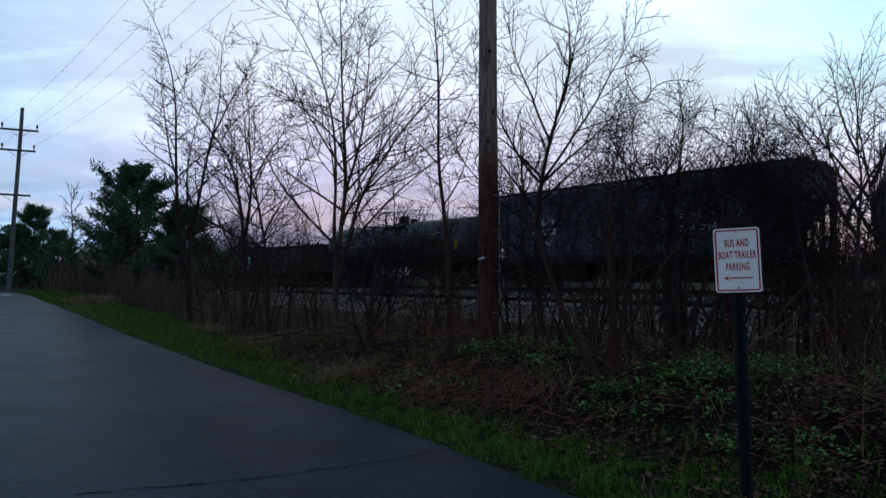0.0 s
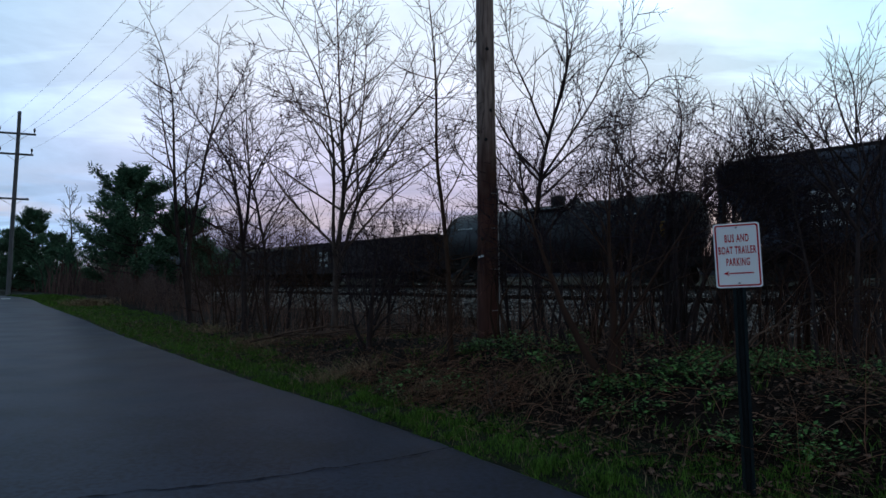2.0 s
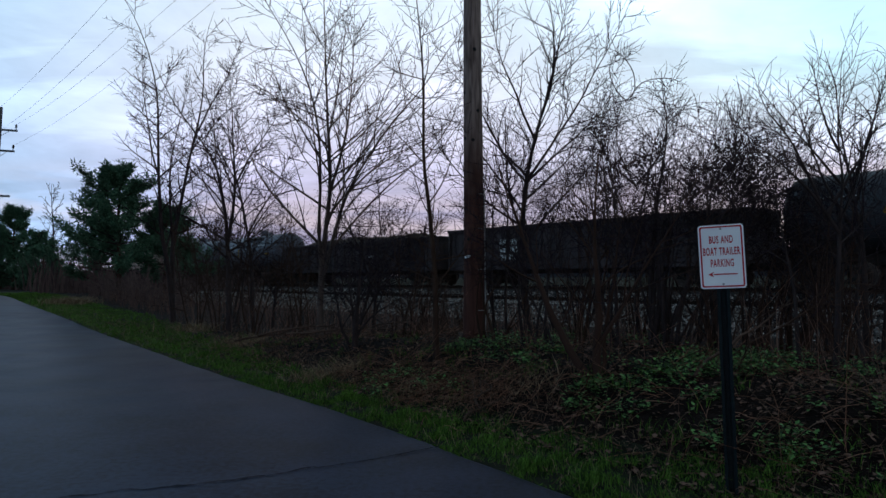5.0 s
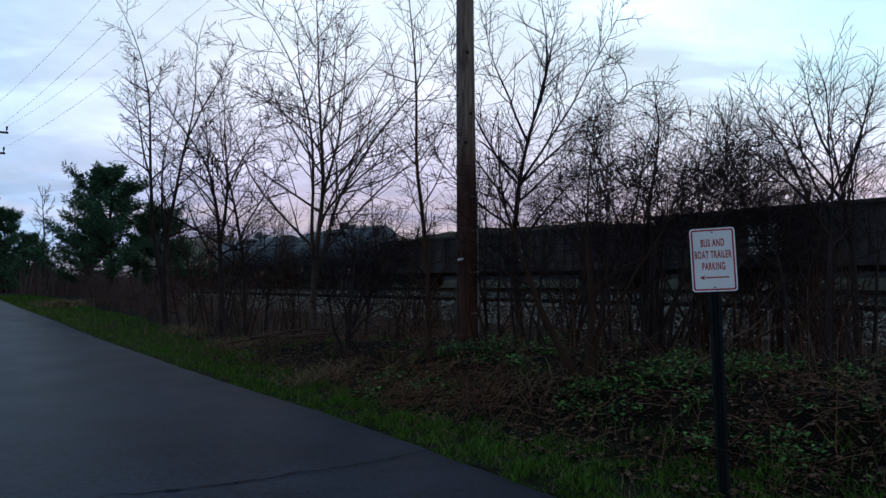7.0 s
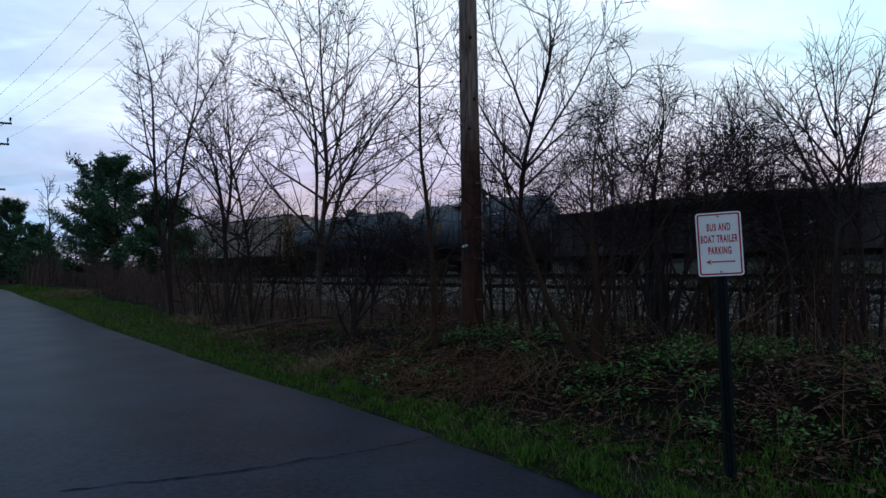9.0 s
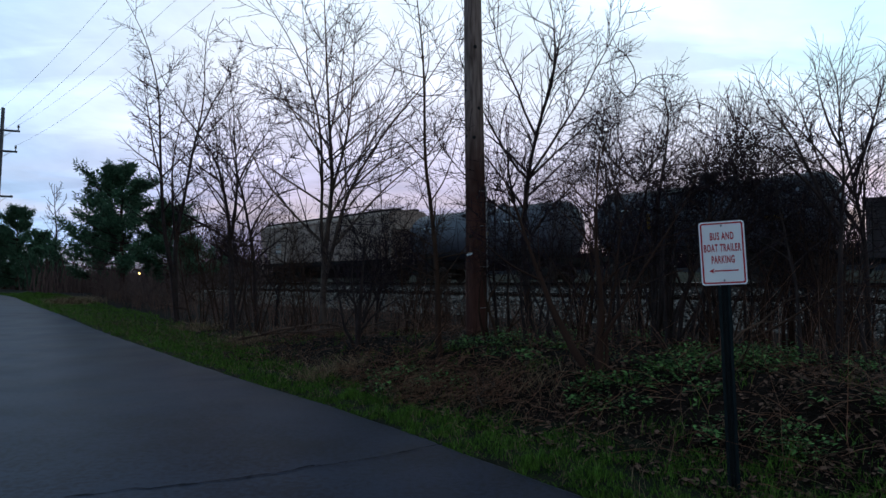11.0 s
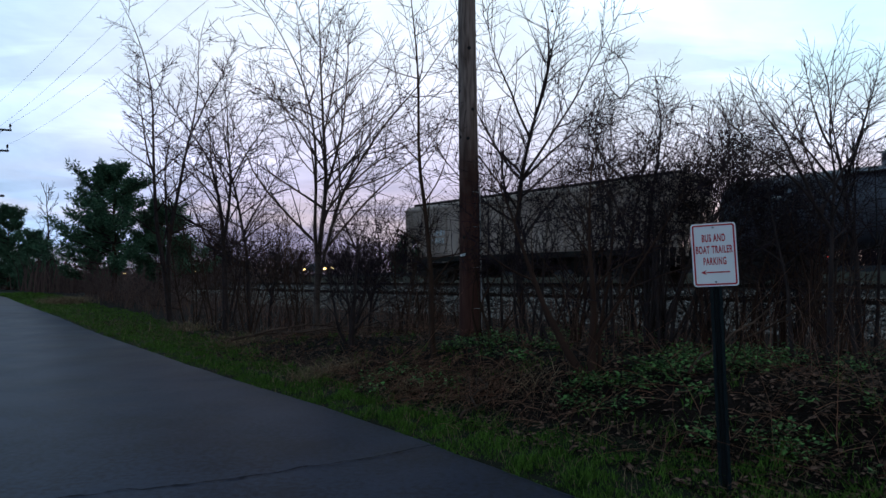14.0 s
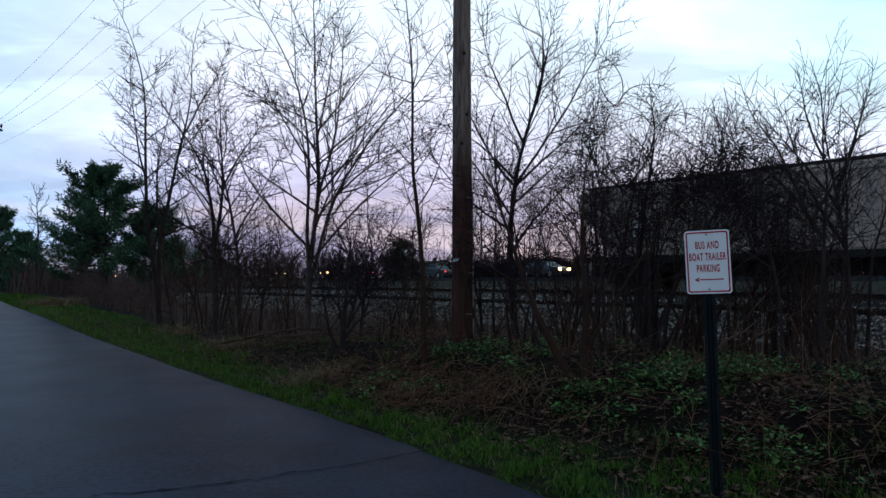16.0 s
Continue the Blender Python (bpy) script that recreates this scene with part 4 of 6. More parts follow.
def turned(d, angle, spin, rng):
    """d bent by an angle towards a side picked by spin."""
    a = d.cross(Vector((0.3, 0.2, 0.93)))
    if a.length < 0.05:
        a = d.cross(Vector((1, 0, 0)))
    a.normalize()
    b = d.cross(a)
    side = a * math.cos(spin) + b * math.sin(spin)
    return (d * math.cos(angle) + side * math.sin(angle)).normalized()


class Habit:
    """How a kind of tree grows: side shoots for each level, their angle, share of the stem's length, crookedness, pull upwards,
    thinnest twig, height of the lowest branch, droop, girth of the branches, share of the length for twigs."""

    def __init__(self, kids=(9, 6, 4), angle=(28, 55), share=(0.34, 0.62), wiggle=0.09, up=0.05, thin=0.004, first=0.22, droop=0.0, stout=1.0, sub=(0.36, 0.66)):
        self.kids, self.angle, self.share, self.wiggle, self.up, self.thin, self.first, self.droop, self.stout, self.sub = kids, angle, share, wiggle, up, thin, first, droop, stout, sub


def grow(out, p, d, length, radius, level, habit, rng, course=None):
    """A stem or branch that bends smoothly, with its side shoots. course: the directions that a stem follows from foot to tip."""
    steps = (16, 8, 4, 2)[min(level, 3)]
    pts, rad, dirs = [tuple(p)], [radius], [d.copy()]
    tip = max(habit.thin * 0.55, radius * (0.08 if level == 0 else 0.16))
    bend = Vector((rng.gauss(0, 1), rng.gauss(0, 1), rng.gauss(0, 0.6))) * habit.wiggle
    for k in range(steps):
        f = (k + 1) / steps
        if course is not None:
            g = min(len(course) - 1.001, f * (len(course) - 1))
            d = d.lerp(course[int(g)].lerp(course[int(g) + 1], g - int(g)), 0.55)
        w = habit.wiggle * (0.75, 1.0, 1.3, 1.5)[min(level, 3)]
        bend = bend * 0.62 + Vector((rng.gauss(0, w), rng.gauss(0, w), rng.gauss(0, w * 0.8)))
        d = (d + bend * 0.8 + Vector((0, 0, (habit.up - habit.droop * f * (level > 0)) * 8 / steps))).normalized()
        p = p + d * (length / steps)
        pts.append(tuple(p))
        rad.append(tip + (radius - tip) * (1 - f) ** (1.4 if level == 0 else 1.1))
        dirs.append(d.copy())
    out[min(level, 3)].append((pts, rad, (7, 4, 3, 3)[min(level, 3)]))
    if level >= len(habit.kids):
        return
    kids = max(1, round(habit.kids[level] * rng.uniform(0.75, 1.25)))
    spin = rng.uniform(0, 6.28)
    for k in range(kids):
        low = habit.first if level == 0 else 0.10
        f = low + (0.93 - low) * (k + rng.random()) / kids
        i = min(steps - 1, int(f * steps))
        g = f * steps - i
        q = Vector(pts[i]).lerp(Vector(pts[i + 1]), g)
        spin += 2.4 + rng.gauss(0, 0.6) if level == 0 else 3.14 + rng.gauss(0, 0.8)
        nd = turned(dirs[i + 1], radians(rng.uniform(*habit.angle)), spin, rng)
        share = rng.uniform(*habit.share) if level == 0 else rng.uniform(*habit.sub)
        ln = length * share * (1.08 - 0.72 * f)
        if ln < 0.16:
            continue
        r = max(habit.thin * (1.0, 0.9, 0.75)[min(level, 2)], min((rad[i] + (rad[i + 1] - rad[i]) * g) * 0.62, (0.0075 * ln + 0.001) * habit.stout))
        grow(out, q, nd, ln, r, level + 1, habit, rng)


def lean_vector(deg, back):
    a, b = radians(deg), radians(back)
    return Vector((math.sin(a), math.sin(b), math.cos(a))).normalized()


def bare_tree(name, label, category, x, y, limbs, habit, seed, bark=None, group="", sink=0.08, single=True):
    """Limbs: start height, start offset, leans from foot to tip, length, radius."""
    rng = random.Random(seed)
    tree = thing(name, label, category, pose(x, y, ground_height(x, y) - sink), group)
    out = [[], [], [], []]
    for h, off, *leans, length, radius in limbs:
        back = rng.uniform(-9, 9)
        foot = Vector((off, rng.uniform(-0.08, 0.08), h))
        if h > 0.15 and out[0]:  # a limb leaves an older stem at this height
            near = [min(line[0], key=lambda q: abs(q[2] - h)) for line in out[0]]
            near = [q for q in near if abs(q[2] - h) < 0.6] or near
            foot = Vector(min(near, key=lambda q: abs(q[0] - off)))
        grow(out, foot, lean_vector(leans[0], back), length, radius, 0, habit, rng, [lean_vector(a, back * (1 - 0.5 * k / (len(leans) - 1))) for k, a in enumerate(leans)])
    fine = list(out[2] + out[3])
    for k, one in enumerate(out[0]):
        piece("trunk" if k == 0 and single else "stem", twig_mesh([one]), bark or BARK, tree, smooth=True)
    if single:
        for one in out[1]:
            piece("branch", twig_mesh([one]), bark or BARK, tree, smooth=True)
    else:
        fine += out[1]
    crown = piece("crown", twig_mesh(fine), TWIG if single else bark, tree)
    crown["kind"] = "stuff"
    return tree


TALL = Habit((19, 8, 2), (34, 64), (0.32, 0.52), 0.058, 0.026, 0.0074, 0.20, 0.0, 1.9, (0.32, 0.62))
TALL_FAR = Habit((19, 8, 2), (34, 66), (0.26, 0.42), 0.058, 0.024, 0.0100, 0.22, 0.0, 2.0, (0.32, 0.62))
SLENDER = Habit((36, 5, 2), (42, 78), (0.16, 0.27), 0.055, 0.028, 0.0048, 0.16, 0.0, 1.1, (0.30, 0.60))
TALL_SLIM = Habit((19, 8, 2), (34, 66), (0.15, 0.27), 0.058, 0.024, 0.0100, 0.22, 0.0, 2.0, (0.34, 0.66))
OPEN = Habit((17, 8, 3), (30, 58), (0.32, 0.52), 0.070, 0.030, 0.0062, 0.22, 0.0, 2.0, (0.30, 0.56))
SPARSE = Habit((16, 8, 3), (28, 62), (0.32, 0.54), 0.085, 0.014, 0.0040, 0.40, 0.0, 2.0, (0.30, 0.56))
HEAD = Habit((20, 9, 3), (26, 64), (0.22, 0.36), 0.085, 0.020, 0.0042, 0.55, 0.0, 1.8, (0.30, 0.56))
SHRUB = Habit((12, 6, 3), (25, 66), (0.34, 0.58), 0.085, 0.018, 0.0044, 0.22, 0.0, 1.4)
ARCH = Habit((15, 8, 3), (20, 66), (0.30, 0.54), 0.085, 0.0, 0.0048, 0.48, 0.04, 1.8)
TANGLE = Habit((14, 8, 3), (30, 88), (0.28, 0.48), 0.110, 0.0, 0.0048, 0.52, 0.03, 1.8)
DENSE = Habit((13, 7, 3), (26, 78), (0.36, 0.58), 0.100, 0.004, 0.0046, 0.60, 0.02, 1.8)
BUSHY = Habit((17, 9, 3), (30, 80), (0.30, 0.52), 0.085, 0.006, 0.0058, 0.22, 0.02, 1.7)
LIGHT = Habit((12, 5, 2), (26, 66), (0.30, 0.52), 0.075, 0.012, 0.0058, 0.16, 0.0, 1.8)
BEHIND = Habit((15, 8), (25, 60), (0.30, 0.55), 0.060, 0.020, 0.0160, 0.16, 0.0, 1.6)
THICKET = Habit((11, 6), (20, 55), (0.25, 0.5), 0.065, 0.025, 0.0032, 0.12)
HEDGE = Habit((9, 5), (20, 60), (0.25, 0.5), 0.070, 0.02, 0.0075, 0.08)


def build_trees():
    bare_tree("bare_tree", "tall leafless grey tree with three slender stems", "tree", -9.05, 25.0,
              ((0, 0, -1, -6, -6, -3, -20, -32, 12.0, 0.105), (0.4, 0.1, 0, 6, 10, 12, 4, -3, 20, 11.2, 0.100), (2.6, 0.0, -2, 2, 9, 6, 2, 6.4, 0.055), (6.9, 0.75, 34, 28, 10, 4.4, 0.040),
               (8.0, -0.6, -50, -58, -48, 1.5, 0.026), (6.6, -0.5, -58, -64, -56, 1.3, 0.024), (5.9, -0.4, -64, -72, -64, 1.2, 0.022), (5.0, -0.3, -18, -10, -6, 5.0, 0.040)), TALL_SLIM, 1, group="bare trees by the lane")
    bare_tree("bare_tree", "leafless tree forking low above a dark trunk", "tree", -5.97, 21.0,
              ((0, 0, 0, 2, 5, -8, -12, -36, -28, -8, 8.8, 0.105), (3.0, 0.1, 16, 12, -8, -4, -3, 5.6, 0.060), (4.6, 0.3, 30, 40, 26, 3.4, 0.034), (4.0, -0.1, -30, -44, -30, 2.8, 0.030)), TALL_FAR, 2, group="bare trees by the lane")
    bare_tree("bare_tree", "slim leafless tree with a straight stem", "tree", -5.35, 21.5, ((0, 0, -1, 0, -5, -3, 2, 8.0, 0.080), (3.2, 0, 26, 30, 20, 3.6, 0.034), (3.9, 0, -26, -20, -8, 2.8, 0.028)), TALL_FAR, 3, group="bare trees by the lane")
    bare_tree("bare_tree", "broad leafless tree with pale and dark forked stems", "tree", -2.46, 16.0,
              ((0, 0, 0, 2, 12, 5, -4, -5, -5, 8.9, 0.084), (1.2, 0.0, 12, 20, 30, 38, 36, 33, 7.6, 0.052), (1.7, 0.0, -4, -4, -2, -24, -40, -38, 7.2, 0.050), (3.6, 0.35, 8, 10, 4, 0, 4.6, 0.040), (3.4, 0.7, 50, 66, 58, 3.0, 0.028), (4.2, 0.3, -42, -50, -40, 2.6, 0.026)), TALL, 4, BARK_PALE, group="bare trees by the lane")
    bare_tree("sapling", "slender leafless sapling with short side shoots", "tree", 0.13, 10.0, ((0, 0, 0, 0, -7, -2, -3, -7, 6.4, 0.050),), SLENDER, 5, BARK_RED, group="bare trees by the lane")
    bare_tree("bare_tree", "leafless tree with upswept branches behind the mound", "tree", 1.80, 12.5,
              ((0, 0, -2, -1, 2, 14, 12, -8, -14, 6.6, 0.082), (2.7, 0.0, 34, 38, 24, 10, 4.0, 0.030), (2.8, 0.0, -44, -30, -12, 3.4, 0.026), (4.2, 0.3, 22, 14, 4, 2.6, 0.028), (2.2, 0.0, -58, -44, -20, 2.6, 0.028), (3.6, 0.2, -28, -16, -4, 2.8, 0.028), (2.4, 0.0, 50, 40, 22, 2.8, 0.028)), OPEN, 6, group="bare trees by the lane")
    bare_tree("shrub", "many-stemmed dark shrub on the leafy mound", "shrub", 1.92, 8.0,
              ((0, 0, 0, -1, 9, 2.7, 0.060), (0, -0.1, -32, -22, -16, 2.9, 0.056), (0.35, 0.03, 24, 34, 2.4, 0.028), (0, 0.08, 10, 18, 2.3, 0.028)), SHRUB, 7, THICKET_TWIG, group="shrubs along the tracks")
    bare_tree("vine_tree", "small leafless tree with a tangle of vines at its top", "tree", 3.30, 10.2,
              ((0, 0, -2, -3, -4, -1, 4.3, 0.06), (0, 0.14, 0, -3, 2.7, 0.046), (0, -0.17, 3, 0, 2.5, 0.042), (0, 0.28, -3, -6, 2.3, 0.036), (1.4, -0.1, 12, 24, 2.6, 0.032), (1.2, -0.05, -22, -12, 2.7, 0.030), (2.4, -0.2, -44, -10, 60, 1.9, 0.022), (2.4, -0.2, 44, 10, -60, 1.9, 0.022), (3.0, -0.2, 55, 80, 120, 1.4, 0.016), (2.8, -0.2, -50, 0, 90, 1.6, 0.016), (3.7, -0.2, 10, 70, 130, 1.1, 0.012), (3.4, -0.2, -60, 10, 110, 1.3, 0.012), (3.3, -0.2, 40, -40, -120, 1.3, 0.012)), TANGLE, 8, group="bare trees by the lane")
    bare_tree("shrub", "dense arching shrub with a mass of fine twigs", "shrub", 3.30, 9.3,
              ((0, 0, 4, 30, 62, 3.5, 0.038), (0, 0.1, 14, 44, 68, 3.6, 0.034), (0, -0.1, -3, 20, 52, 3.3, 0.034), (0, 0.25, 22, 40, 2.7, 0.028), (0, -0.2, -16, -34, 2.5, 0.026), (0.1, 0.15, 24, 56, 80, 3.4, 0.025)), ARCH, 9, group="shrubs along the tracks")
    bare_tree("shrub", "dense arching shrub with a mass of fine twigs", "shrub", 4.1, 10.0,
              ((0, 0, -6, 8, 2.8, 0.036), (0, 0.1, 10, 30, 2.7, 0.032), (0, -0.1, -20, -30, 2.9, 0.028), (0.2, 0, 12, 40, 72, 3.1, 0.028)), ARCH, 10, group="shrubs along the tracks")
    bare_tree("bare_tree", "leafless tree with spreading branches beside the sign", "tree", 4.42, 7.5,
              ((0, 0, 2, 4, -4, 8, 3.6, 0.038), (0, 0.28, 4, 10, 14, 2.9, 0.028), (0, -0.35, -3, 4, -20, -34, 2.7, 0.030), (1.5, -0.05, -40, -50, -44, 1.9, 0.024), (1.9, -0.05, -24, -32, -20, 1.7, 0.022), (1.8, -0.08, 30, 20, 1.8, 0.024), (2.4, 0.0, -30, -10, 1.1, 0.016)), SPARSE, 11, group="bare trees by the lane")
    bare_tree("bare_tree", "leafless tree with spreading branches beside the sign", "tree", 5.2, 8.2,
              ((0, 0, 2, 1, -6, -3, 4.0, 0.044), (0, -0.3, -4, 3, 2.8, 0.030), (0, 0.25, 5, 12, 3.2, 0.030), (1.4, 0, -30, -26, 2.2, 0.028), (2.0, 0, -34, -44, -30, 1.9, 0.024), (2.3, 0, 22, 8, 1.8, 0.024)), SPARSE, 12, group="bare trees by the lane")
    bare_tree("shrub", "small dark shrub at the edge of the grass", "shrub", -1.28, 12.2,
              ((0, 0, 2, 6, 14, 2.5, 0.060), (0, -0.05, -20, -6, 2.1, 0.036), (0.3, 0.05, 40, 62, 36, 1.5, 0.026), (0, 0, -6, 0, 2.5, 0.032)), SHRUB, 13, BARK, group="shrubs along the tracks")
    bare_tree("bare_tree", "slim leafless tree behind the shrubs", "tree", 6.25, 12.0, ((0, 0, 0, -3, 2, -4, 4.5, 0.050), (0.2, 0.2, 6, 10, 3.9, 0.040), (1.6, 0.0, -24, -10, 2.4, 0.026)), SPARSE, 19, group="bare trees by the lane")
    bare_tree("shrub", "leaning bare brown branch rising from the mound", "shrub", 3.17, 7.2, ((0, 0, 14, 24, 0.6, 0.018), (0.4, 0.1, 60, 58, 1.5, 0.016)), SPARSE, 18, BARK_RED, group="shrubs along the tracks")
    bare_tree("bare_tree", "dead leafless tree between the pines", "tree", -31.9, 60.0, ((0, 0, 0, 0, 9.2, 0.17),), Habit((17, 5), (42, 62), (0.26, 0.40), 0.05, 0.05, 0.026, 0.34), 14, group="bare trees by the lane")
    bare_tree("bare_tree", "leafless tree behind the brush by the tracks", "tree", -6.6, 15.8 + 8, ((0, 0, 2, -8, 5.4, 0.05), (0.1, 0.1, 14, 8, 4.6, 0.04)), SPARSE, 15, group="bare trees by the lane")
    bare_tree("bare_tree", "low leafless tree with a spreading top", "tree", -4.3, 19.5, ((0, 0, -2, 4, 3.8, 0.06), (1.2, 0, -34, -40, 2.6, 0.035), (1.3, 0, 34, 44, 2.6, 0.035)), BUSHY, 16, group="bare trees by the lane")
    bare_tree("bare_tree", "low leafless tree with a spreading top", "tree", -1.35, 17.0, ((0, 0, 6, 0, 4.2, 0.05), (1.2, 0, -30, -18, 3.0, 0.03), (1.1, 0, 36, 44, 2.8, 0.034), (0.6, 0, 18, 24, 3.4, 0.03), (0.8, 0, -14, -30, 3.2, 0.028), (1.6, 0, 48, 64, 2.2, 0.024)), BUSHY, 17, group="bare trees by the lane")
    low = random.Random(91)
    for k, (x, y, h) in enumerate(((-7.6, 23.0, 4.2), (-6.5, 21.8, 3.4), (-4.9, 19.4, 3.6), (-3.2, 17.6, 3.3), (-0.4, 15.0, 3.0))):
        limbs = [(0, low.uniform(-0.2, 0.2), low.uniform(-24, 24), low.uniform(-30, 30), h * low.uniform(0.8, 1.1), low.uniform(0.022, 0.036)) for j in range(4)]
        bare_tree("shrub", "tall leafless brown shrub with many fine twigs", "shrub", x, y, limbs, LIGHT, 700 + k, BARK_RED, "shrubs along the tracks", single=False)
    bare_tree("shrub", "twiggy dark shrub before the ballast", "shrub", -1.55, 15.2, ((0, 0, 4, 10, 3.2, 0.045), (0.3, 0, -26, -34, 2.6, 0.03), (0.3, 0, 30, 44, 2.5, 0.03), (0.2, 0, 14, 22, 3.0, 0.028)), BUSHY, 20, group="shrubs along the tracks")
    more = random.Random(55)
    for x, y, h, lean in ((2.65, 10.0, 3.3, -4), (3.20, 9.6, 3.2, 6), (3.85, 9.6, 3.1, 14)):
        limbs = [(0, more.uniform(-0.2, 0.2), lean * 0.5 + more.uniform(-16, 16), lean * 1.5 + more.uniform(-22, 30), h * more.uniform(0.9, 1.2), more.uniform(0.022, 0.036)) for j in range(4)]
        bare_tree("shrub", "dense rounded shrub of fine dark twigs", "shrub", x, y, limbs, DENSE, round(x * 100), BARK, "shrubs along the tracks")
    for k, (x, y, h, lean) in enumerate(((2.3, 10.6, 2.9, 4), (3.75, 11.2, 3.0, 8), (1.6, 9.9, 2.2, -12), (0.95, 10.6, 1.7, 10), (2.5, 12.2, 3.4, 2))):
        limbs = [(0, more.uniform(-0.25, 0.25), lean + more.uniform(-26, 26), lean * 1.6 + more.uniform(-45, 50), h * more.uniform(0.85, 1.2), more.uniform(0.020, 0.034)) for j in range(5)]
        bare_tree("shrub", "tangled leafless shrub with interlaced fine twigs", "shrub", x, y, limbs, TANGLE if k % 2 else ARCH, 60 + k, BARK_RED if k % 3 == 0 else BARK, "shrubs along the tracks")
    for k, (x, y, h, lean) in enumerate(((4.75, 9.3, 1.5, 4), (5.25, 9.9, 1.7, -6), (5.7, 9.4, 1.5, 8), (6.3, 10.4, 1.8, -4))):
        limbs = [(0, more.uniform(-0.3, 0.3), lean + more.uniform(-20, 20), lean + more.uniform(-30, 30), h * more.uniform(0.75, 1.2), more.uniform(0.018, 0.040)) for j in range(5)]
        bare_tree("shrub", "dark tangled shrub between the mound and the ballast", "shrub", x, y, limbs, SHRUB, 800 + k, THICKET_TWIG, "shrubs along the tracks")
    for x, y, h, a, b in ((1.30, 12.2, 3.9, -10, 8), (5.7, 10.6, 3.2, -12, 10), (6.35, 10.9, 3.4, 0, -14), (5.2, 10.6, 2.6, 6, 20)):
        limbs = [(0, more.uniform(-0.15, 0.15), a * more.uniform(0.3, 1.1), b * more.uniform(0.7, 1.1), h * more.uniform(0.85, 1.1), more.uniform(0.022, 0.034)) for j in range(3)]
        bare_tree("shrub", "leafless shrub arching over the undergrowth", "shrub", x, y, limbs, SPARSE, round(x * 100), BARK, "shrubs along the tracks")
    for k, (x, y, lean) in enumerate(((3.15, 9.4, 18), (3.45, 9.9, 26))):
        limbs = [(0, more.uniform(-0.12, 0.12), lean * 0.6, lean + more.uniform(-8, 8), lean + 26, lean + 44, more.uniform(3.2, 3.9), more.uniform(0.020, 0.028)) for j in range(2)]
        bare_tree("shrub", "leafless shrub with long bowed sprays", "shrub", x, y, limbs, SPARSE, 850 + k, BARK, "shrubs along the tracks")
    for k, (x, y, h) in enumerate(((3.95, 9.3, 3.7), (4.35, 9.6, 3.5))):
        limbs = [(0, more.uniform(-0.12, 0.12), more.uniform(-8, 4), more.uniform(-10, 16), more.uniform(-14, 22), h * more.uniform(0.9, 1.06), more.uniform(0.022, 0.030)) for j in range(3)]
        bare_tree("shrub", "leafless shrub with a rounded head of fine twigs", "shrub", x, y, limbs, HEAD, 870 + k, BARK, "shrubs along the tracks")
    for k in range(36):
        at, high = more.uniform(-118, -46), more.uniform(0.75, 1.1)
        p = on_rail(at, more.uniform(34, 43))
        high *= 3.6 + 5.2 * ease(-at, 62, 84)
        limbs = [(0, more.uniform(-0.2, 0.2), more.uniform(-14, 14), more.uniform(-20, 20), high * more.uniform(0.8, 1.1), more.uniform(0.05, 0.09)) for j in range(3)]
        bare_tree("bare_tree", "small leafless tree in the strip beyond the tracks", "tree", p.x, p.y, limbs, BEHIND, 400 + k, group="bare trees beyond the tracks")
    # thicket: plain many-stemmed shrubs in the strip between verge and ballast
    rng = random.Random(40)
    spots = []
    for k in range(13):  # behind the mound
        n, s = rng.uniform(7.2, 13.0), rng.uniform(-1.5, 9.0)
        spots.append((on_road(s, n), rng.uniform(1.3, 2.5), 4))
    for k in range(15):  # along the lane further off
        n, s = rng.uniform(6.6, 11.0), 11.5 + 12 * rng.random() ** 0.9
        spots.append((on_road(s, n), rng.uniform(0.7, 1.7), 3))
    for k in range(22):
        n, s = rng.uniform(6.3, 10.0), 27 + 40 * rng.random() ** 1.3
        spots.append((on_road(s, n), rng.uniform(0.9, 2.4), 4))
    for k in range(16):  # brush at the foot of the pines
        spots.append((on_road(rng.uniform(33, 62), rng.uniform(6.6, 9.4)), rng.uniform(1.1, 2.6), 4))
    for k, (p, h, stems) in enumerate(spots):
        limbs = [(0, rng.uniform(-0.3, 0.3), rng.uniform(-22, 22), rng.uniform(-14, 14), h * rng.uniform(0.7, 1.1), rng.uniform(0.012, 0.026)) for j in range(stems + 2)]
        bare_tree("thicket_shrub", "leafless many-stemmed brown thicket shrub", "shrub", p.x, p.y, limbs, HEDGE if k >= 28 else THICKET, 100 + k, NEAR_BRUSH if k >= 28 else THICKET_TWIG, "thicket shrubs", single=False)


